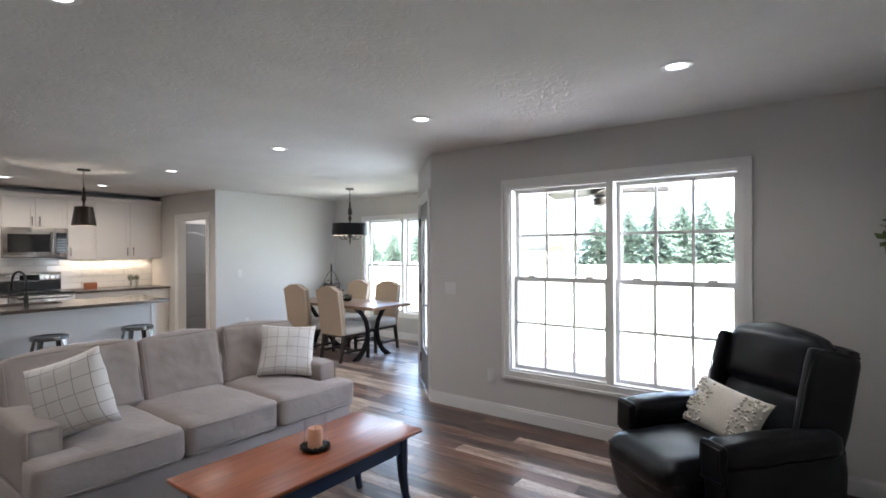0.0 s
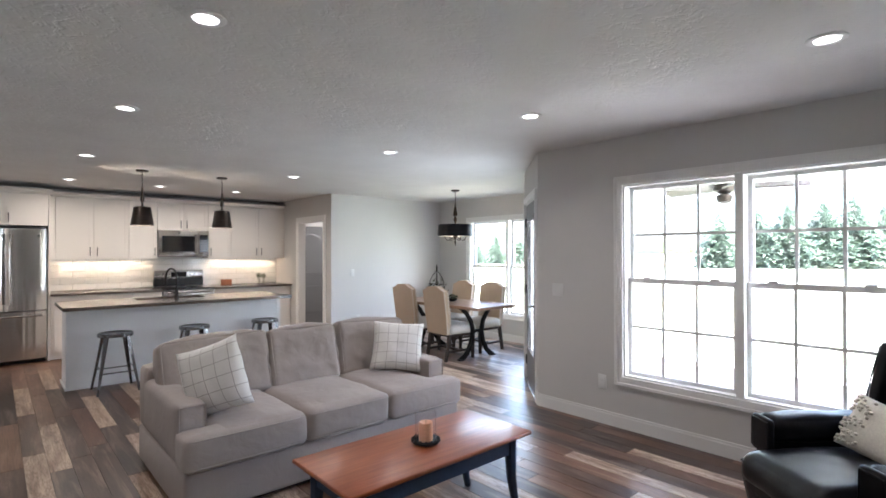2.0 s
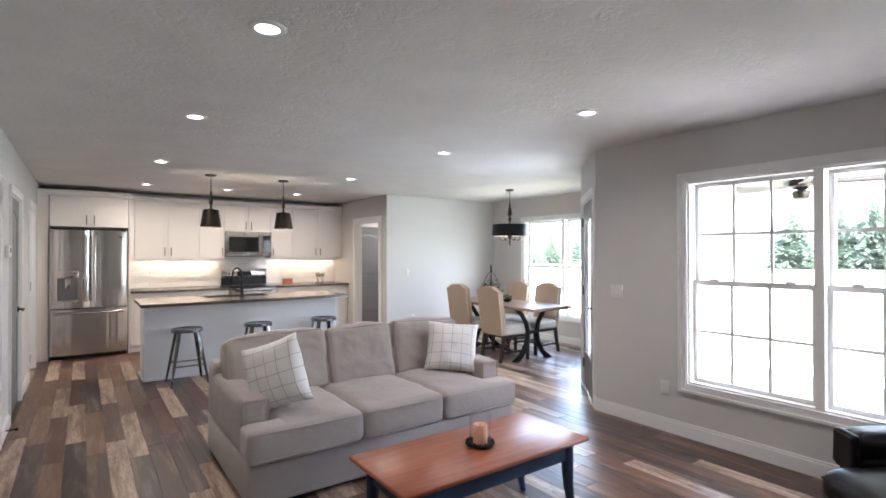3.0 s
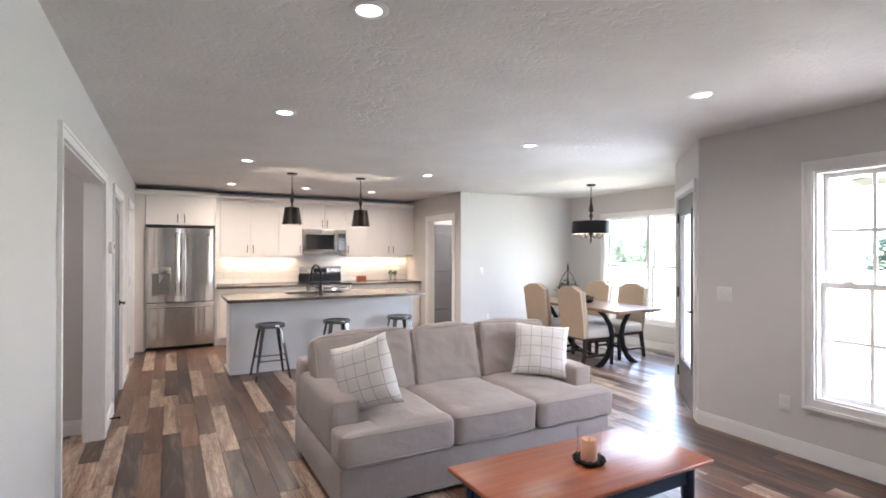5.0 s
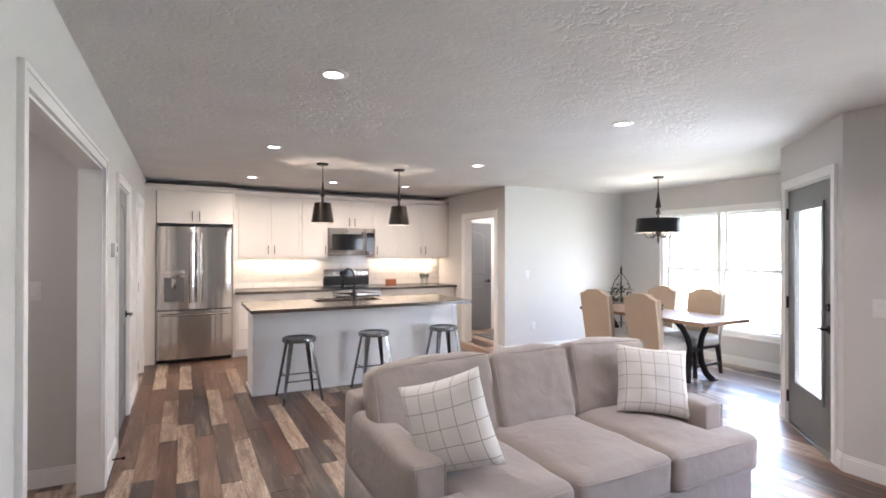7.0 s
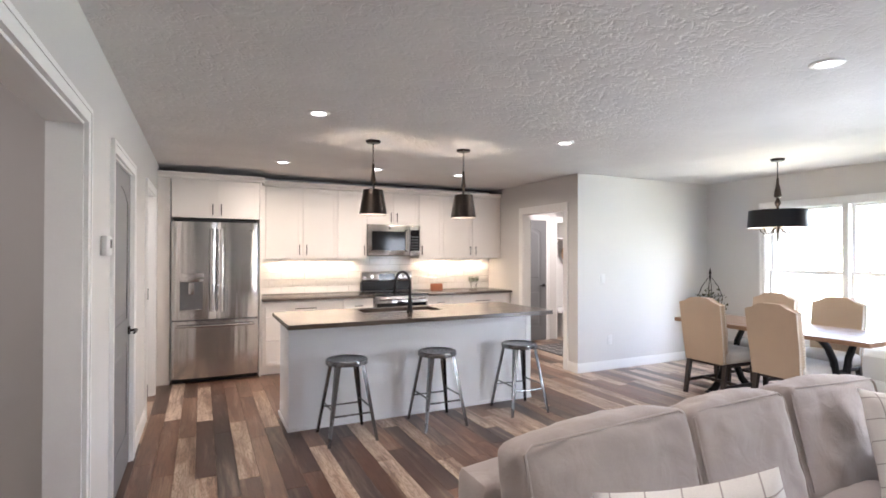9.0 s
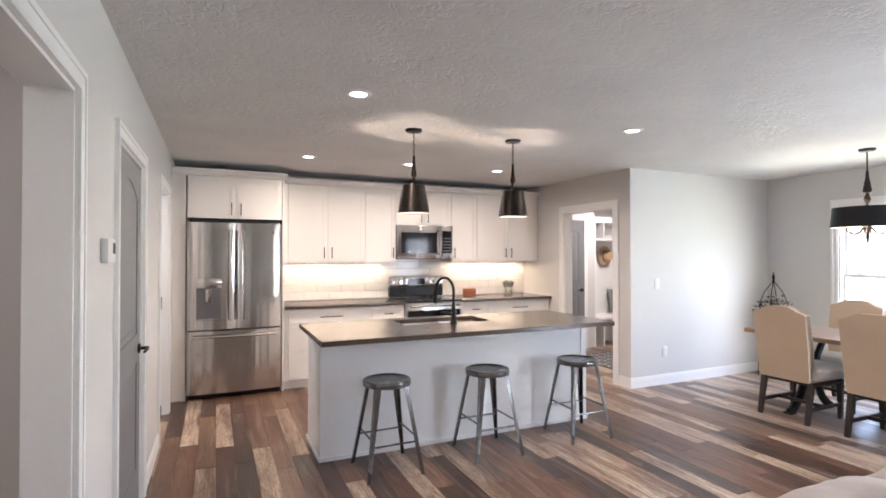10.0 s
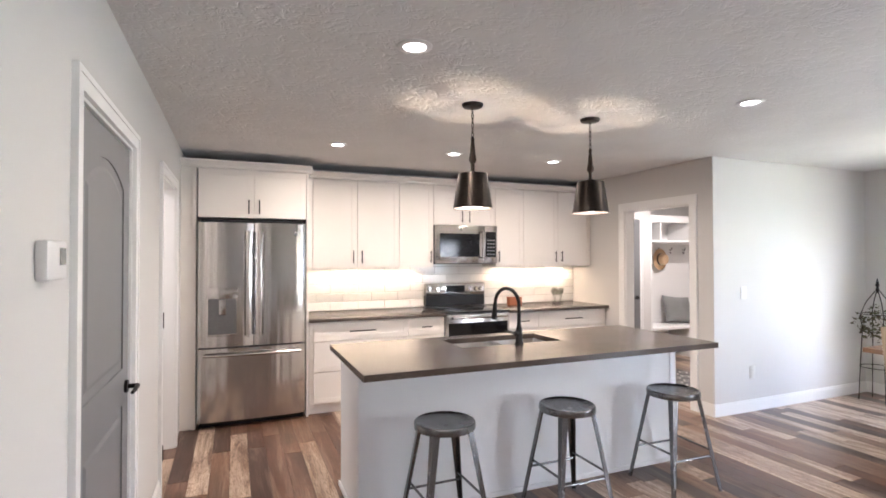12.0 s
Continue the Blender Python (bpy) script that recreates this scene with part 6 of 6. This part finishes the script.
part("cover", rbox(-0.075, 0.075, -0.028, 0.0, -0.05, 0.05, 0.008, 2), M_PLASTIC, th)
part("display", rbox(0.01, 0.06, -0.0295, -0.0285, -0.012, 0.032, 0.0004, 1), M_LCD, th, "grey display")
bm = bmesh.new()
tube(bm, [(WX + 0.014, 6.2, 0.05), (WX + 0.075, 6.2, 0.05)], 0.006, 8)
tube(bm, [(WX + 0.075, 6.2, 0.05), (WX + 0.09, 6.2, 0.05)], 0.011, 10)
solid("door_stop", bm, M_BLACK, "black spring door stop on the baseboard", "door stop")

# ---- mud room ----
lk = thing("mudroom_locker", pose(0, 0, 0), "white built-in bench with cubbies and coat hooks", "bench")
LX0, LX1, LF, LB = 5.62, 7.18, 10.275, 10.715
bm = bmesh.new()
box(bm, LX0 + 0.002, LX0 + 0.03, LF, LB, 0, 2.1); box(bm, LX1 - 0.03, LX1, LF, LB, 0, 2.1)
box(bm, LX0 + 0.031, LX1 - 0.031, LB - 0.02, LB, 0, 2.1)
part("panel", bm, M_TRIM, lk, "white panelling", False)
part("bench", rbox(LX0 + 0.031, LX1 - 0.031, LF - 0.02, LB - 0.021, 0.435, 0.48, 0.005, 2), M_TRIM, lk, "white bench seat")
part("shelf", rbox(LX0 + 0.031, LX1 - 0.031, LF, LB - 0.021, 1.71, 1.74, 0.002, 1), M_TRIM, lk)
part("shelf", rbox(LX0 + 0.031, LX1 - 0.031, LF + 0.021, LB - 0.021, 2.05, 2.08, 0.002, 1), M_TRIM, lk)
part("fascia", rbox(LX0 + 0.031, LX1 - 0.031, LF, LF + 0.02, 2.0, 2.10, 0.003, 1), M_TRIM, lk)
for x in (5.82, 6.40):
    for za, zb in ((1.741, 1.999), (0.0, 0.434)):
        bm = bmesh.new()
        box(bm, x - 0.012, x + 0.012, LF, LB - 0.021, za, zb)
        part("divider", bm, M_TRIM, lk, "", False)
for x in (6.15, 6.42, 6.70):
    bm = bmesh.new()
    tube(bm, [(x, LB - 0.021, 1.61), (x, LB - 0.06, 1.60), (x, LB - 0.075, 1.62), (x, LB - 0.07, 1.64)], 0.006, 6)
    tube(bm, [(x, LB - 0.021, 1.57), (x, LB - 0.045, 1.55), (x, LB - 0.055, 1.57)], 0.006, 6)
    part("hook", bm, M_BLACK, lk, "black coat hook")
hat = thing("straw_hat", pose(6.17, LB - 0.085, 1.46, 90, 0, 8), "straw brimmed hat hanging on a coat hook", "hat")
bm = bmesh.new()
lathe(bm, [(0.0005, 0.105), (0.05, 0.105), (0.075, 0.095), (0.085, 0.06), (0.09, 0.0), (0.15, -0.008), (0.165, -0.002), (0.165, -0.006), (0.15, -0.012), (0.088, -0.004), (0.0005, 0.0)], 28)
part("hat", bm, M_STRAW, hat)
bm = bmesh.new()
lathe(bm, [(0.0915, 0.002), (0.0895, 0.03), (0.0885, 0.03), (0.0905, 0.002)], 28, closed=False)
part("band", bm, M_DARKWOOD, hat, "dark hat band")
ob = solid("bench_pillow", pillow(0.50, 0.42, 0.17, seed=21, lump=0.012), M_GREYCLOTH, "grey knitted pillow on the mud room bench", "pillow", smooth="all")
ob.matrix_world = pose(6.42, 10.54, 0.685, 72, 5, -6)
rug = thing("rug", pose(0, 0, 0), "dark patterned runner rug on the mud room floor", "rug")
part("pile", rbox(4.75, 5.55, 8.95, 9.85, 0.001, 0.010, 0.003, 1), M_RUG, rug)
bm = bmesh.new()
for i in range(5):
    for j in range(5):
        cx, cy = 4.84 + 0.155 * i, 9.05 + 0.175 * j
        pts = [Vector((cx + 0.065 * dx, cy + 0.075 * dy, 0.0108)) for dx, dy in ((1, 0), (0, 1), (-1, 0), (0, -1))]
        inn = [Vector((cx + 0.042 * dx, cy + 0.05 * dy, 0.0108)) for dx, dy in ((1, 0), (0, 1), (-1, 0), (0, -1))]
        a = [bm.verts.new(p) for p in pts]
        b = [bm.verts.new(p) for p in inn]
        for k in range(4):
            bm.faces.new((a[k], a[(k + 1) % 4], b[(k + 1) % 4], b[k]))
part("pattern", bm, M_RUGPALE, rug, "pale diamond pattern", False)

# ---- outside ----
bm = bmesh.new()
for x0, x1, y0, y1 in ((-400, 700, -600, 700),):
    box(bm, x0, x1, y0, y1, -0.6, -0.35)
structure("ground", bm, M_GRASS, "pale lawn reaching to the horizon", "ground")
bm = bmesh.new()
box(bm, 4.30, 8.6, -1.5, 4.55, -0.349, -0.12)
structure("pavement", bm, M_CONC, "concrete porch slab", "pavement")
bm = bmesh.new()
box(bm, 4.46, 8.6, 1.55, 3.69, 2.85, 3.0)
structure("ceiling_porch", bm, M_ROOF, "pale blue-white porch ceiling", "ceiling")

bm = bmesh.new()
box(bm, 8.33, 8.48, -0.6, 5.4, 2.37, 2.845); box(bm, 8.30, 8.51, -0.6, 5.4, 2.34, 2.369)
structure("beam", bm, M_ROOF, "pale boxed beam along the porch edge", "beam")

fan = thing("ceiling_fan", pose(6.9, 3.14, 2.85), "dark porch ceiling fan seen through the window", "ceiling fan")
bm = bmesh.new()
lathe(bm, [(0.06, 0.0), (0.06, -0.03), (0.015, -0.05), (0.015, -0.49), (0.09, -0.51), (0.13, -0.54), (0.13, -0.61), (0.08, -0.64), (0.03, -0.65)], 20)
part("motor", bm, M_BRONZE, fan)
bm = bmesh.new()
lathe(bm, [(0.03, -0.65), (0.09, -0.665), (0.095, -0.68), (0.08, -0.75), (0.02, -0.78), (0.0005, -0.782)], 16)
part("light_kit", bm, M_BRONZE, fan, "dark lantern light kit")
for k in range(5):
    a = 2 * math.pi * k / 5 + radians(-71)
    m = Matrix.Rotation(a, 4, "Z") @ Matrix.Translation((0, 0, -0.565)) @ Matrix.Rotation(radians(24), 4, "X")
    bm = bmesh.new()
    box(bm, 0.17, 0.86, -0.085, 0.085, -0.009, 0.009, m)
    bl = part("blade", bm, M_DARKWOOD, fan, "dark fan blade", False)
    bm = bmesh.new()
    box(bm, 0.10, 0.20, -0.02, 0.02, -0.012, -0.0045, m)
    part("bracket", bm, M_BLACK, bl, "", False)


def spruce(name, x, y, h, r, seed):
    """Layered conifer: tapered trunk and drooping sprays, thinner to the top."""
    rnd = random.Random(seed)
    t = thing(name, pose(x, y, -0.35), "tall blue-green spruce beyond the lawn", "tree", "spruces beyond the lawn")
    bm = bmesh.new()
    tube(bm, [(0, 0, 0), (0.03, 0.02, h * 0.5), (0, 0, h * 0.97)], [h * 0.022, h * 0.013, h * 0.003], 8)
    part("trunk", bm, M_BARK, t)
    bm = bmesh.new()
    levels = 26
    for i in range(levels):
        f = i / (levels - 1)
        z = h * (0.07 + 0.92 * f)
        reach = r * (1 - f) ** 0.85 + 0.10
        for k in range(int(24 - 13 * f)):
            a = rnd.uniform(0, 2 * math.pi)
            L = reach * rnd.uniform(0.65, 1.12)
            d = Vector((math.cos(a), math.sin(a), 0))
            s = Vector((-d.y, d.x, 0))
            for q in range(9):
                u = 0.2 + 0.8 * q / 8
                c = d * L * u + Vector((0, 0, z + 0.10 * L * u - 0.30 * L * u * u + rnd.uniform(-0.1, 0.1)))
                w = 0.34 * L * (1.1 - u) + 0.12
                for sg in (-1, 1):
                    tip = c + s * sg * w * rnd.uniform(0.6, 1.2) + d * 0.2 * L * rnd.uniform(0, 1) - Vector((0, 0, rnd.uniform(0.05, 0.28)))
                    e = c + d * 0.14 * L * rnd.uniform(0.5, 1.2) + Vector((0, 0, rnd.uniform(-0.08, 0.12)))
                    bm.faces.new([bm.verts.new(p) for p in (c, e, tip)])
    part("crown", bm, M_NEEDLE, t, "layered needle sprays", False)


def broadleaf(name, x, y, h, r, seed):
    rnd = random.Random(seed)
    t = thing(name, pose(x, y, -0.35), "young pale green tree at the edge of the lawn", "tree", "far trees")
    bm = bmesh.new()
    tube(bm, [(0, 0, 0), (0.05, 0, h * 0.3), (0, 0.05, h * 0.6)], [h * 0.02, h * 0.015, h * 0.006], 7)
    for k in range(7):
        a = k * 2.4
        z = h * (0.3 + 0.05 * k)
        tube(bm, [(0, 0, z), (r * 0.4 * math.cos(a), r * 0.4 * math.sin(a), z + 0.12 * h), (r * 0.75 * math.cos(a), r * 0.75 * math.sin(a), z + 0.2 * h)], [h * 0.008, h * 0.005, h * 0.002], 5)
    part("trunk", bm, M_BARK, t)
    bm = bmesh.new()
    for k in range(14):
        a, f = rnd.uniform(0, 6.28), rnd.random()
        c = (r * 0.6 * math.cos(a) * (1 - 0.5 * f), r * 0.6 * math.sin(a) * (1 - 0.5 * f), h * (0.45 + 0.45 * f))
        one = foliage(c, (r * 0.42, r * 0.42, h * 0.11), 130, h * 0.055, seed * 31 + k)
        me = bpy.data.meshes.new("clump")
        one.to_mesh(me)
        one.free()
        bm.from_mesh(me)
        bpy.data.meshes.remove(me)
    part("crown", bm, M_LEAVES, t, "loose pale leaves", False)


for i, (x, y, h, r) in enumerate(((64.7, 23.7, 6.0, 2.9), (67.4, 20.6, 6.7, 3.2), (68.6, 17.6, 7.0, 3.3), (70.9, 15.0, 7.4, 3.4), (72.4, 12.3, 7.7, 3.4), (74.5, 10.0, 6.4, 2.8), (60, 60, 4.6, 2.2), (62.5, 57.6, 5.0, 2.3), (65, 54.6, 4.8, 2.3))):
    spruce("spruce_tree", x, y, h * 1.1, r * 1.15, 40 + i)
for i, (x, y, h, r) in enumerate(((66, 35, 3.4, 2.6), (69, 30.5, 3.6, 2.8), (80, 6.5, 4.6, 2.6), (71, 50, 5.2, 3.0))):
    broadleaf("leafy_tree", x, y, h, r, 60 + i)

# ---- pieces: tiles and planks ----
def shared_box(name, sx, sy, sz, mat, r):
    bm = bmesh.new()
    box(bm, 0, sx, 0, sy, 0, sz)
    top = [e for e in bm.edges if all(v.co.z > sz - 1e-6 for v in e.verts)]
    bmesh.ops.bevel(bm, geom=top, offset=r, segments=1, affect="EDGES")
    return mesh_of(name, bm, mat)


def tile_mesh(w, h):
    bm = bmesh.new()
    box(bm, 0, w, -0.007, 0, 0, h)
    face = [e for e in bm.edges if all(v.co.y < -0.006 for v in e.verts)]
    bmesh.ops.bevel(bm, geom=face, offset=0.0025, segments=1, affect="EDGES")
    return mesh_of("tile", bm, M_TILE)


tiles = {}
TW, TH, G = 0.305, 0.094, 0.003
for row in range(6):
    z = 0.922 + row * TH
    x = 0.76 - (0.1525 if row % 2 else 0)
    while x < 4.267:
        a, b = max(x, 0.76), min(x + TW, 4.266)
        za, zb = z, min(z + TH, 1.391)
        if row == 5:
            a, b, zb = max(a, 2.142), min(b, 2.902), 1.424
        x += TW
        if b - a < 0.02 or zb - za < 0.015:
            continue
        key = (round(b - a - G, 3), round(zb - za - G, 3))
        if key not in tiles:
            tiles[key] = tile_mesh(*key)
        ob = new("tile", tiles[key])
        ob.location = (a + G / 2, BY - 0.0042, za + G / 2)
        ob.parent = splash

floor = new("floor")
tagged(floor, "limewashed and dark brown wood-look plank floor", "floor", kind="structure")
PW, PL = 0.128, 1.22
# where a joint lies in the columns of the walkway, and the middles of its limewashed planks
JOINTS = {-4: 6.10, -3: 5.85, -2: 6.56, -1: 5.71, 0: 5.34, 1: 5.58, 2: 5.12, 3: 7.75, 4: 5.50, 5: 5.94, 6: 5.60}
LIMED = [(-4, 5.5), (-2, 7.1), (-3, 8.8), (-1, 6.3), (-1, 8.7), (1, 5.0), (1, 7.4), (2, 5.7), (3, 8.3), (5, 6.5), (6, 5.0)]
planks = {}
rnd = random.Random(12)
rest = bmesh.new()


def on_floor(x0, x1, y0, y1):
    """The plank cut to the rooms' outline: living and kitchen, dining nook, mud room, hall."""
    x, y = (x0 + x1) / 2, (y0 + y1) / 2
    if x < WX - 0.1:
        return "rest" if y0 > 3.75 else None
    if x > KX and y > DY:
        return "rest"
    if y > 9.7:
        return "rest"
    if x0 > EX + 0.02 and y < P1.y:
        return None
    if x > EX and (x0 - y) > (P1.x - P1.y) + 0.06 and P1.y < y < P2.y:
        return None
    return "one"


count = 0
col = 0
x = 0.21 - 27 * PW
while x < 7.25:
    col = round((x - 0.21) / PW)
    y = (JOINTS[col] - 7 * PL) if col in JOINTS else SY - 0.1 - rnd.uniform(0.0, PL)
    while y < 10.9:
        y0, y1 = max(y, SY - 0.1), min(y + PL, 10.9)
        y += PL
        if y1 - y0 < 0.05:
            continue
        x1 = min(x + PW, 7.25)
        what = on_floor(x, x1, y0, y1)
        if what is None and x > EX - 0.2:
            # short pieces towards the angled wall
            what = "one" if on_floor(x, x1, y1 - 0.4, y1) else None
            y0 = max(y0, y1 - 0.5)
        if what is None:
            continue
        if what == "one" and count < 300:
            limed = any(c == col and y0 < m < y1 for c, m in LIMED) or ((col not in JOINTS or y0 < 4.2) and rnd.random() < 0.36)
            key = (round(x1 - x - 0.0012, 3), round(y1 - y0 - 0.0016, 3), "pale" if limed else "brown")
            if key not in planks:
                planks[key] = shared_box("plank", key[0], key[1], 0.006, M_PLANK[key[2]], 0.0012)
            ob = new("plank", planks[key])
            ob.location = (x + 0.0006, y0 + 0.0008, -0.006)
            ob.parent = floor
            count += 1
        else:
            box(rest, x + 0.0006, x1 - 0.0006, y0 + 0.0008, y1 - 0.0008, -0.0055, -0.0004)
    x += PW
ob = new("plank_rest", mesh_of("plank_rest", rest, M_PLANKREST))
ob.parent = floor
tagged(ob, "planks below the furniture and in the side rooms", kind="stuff")
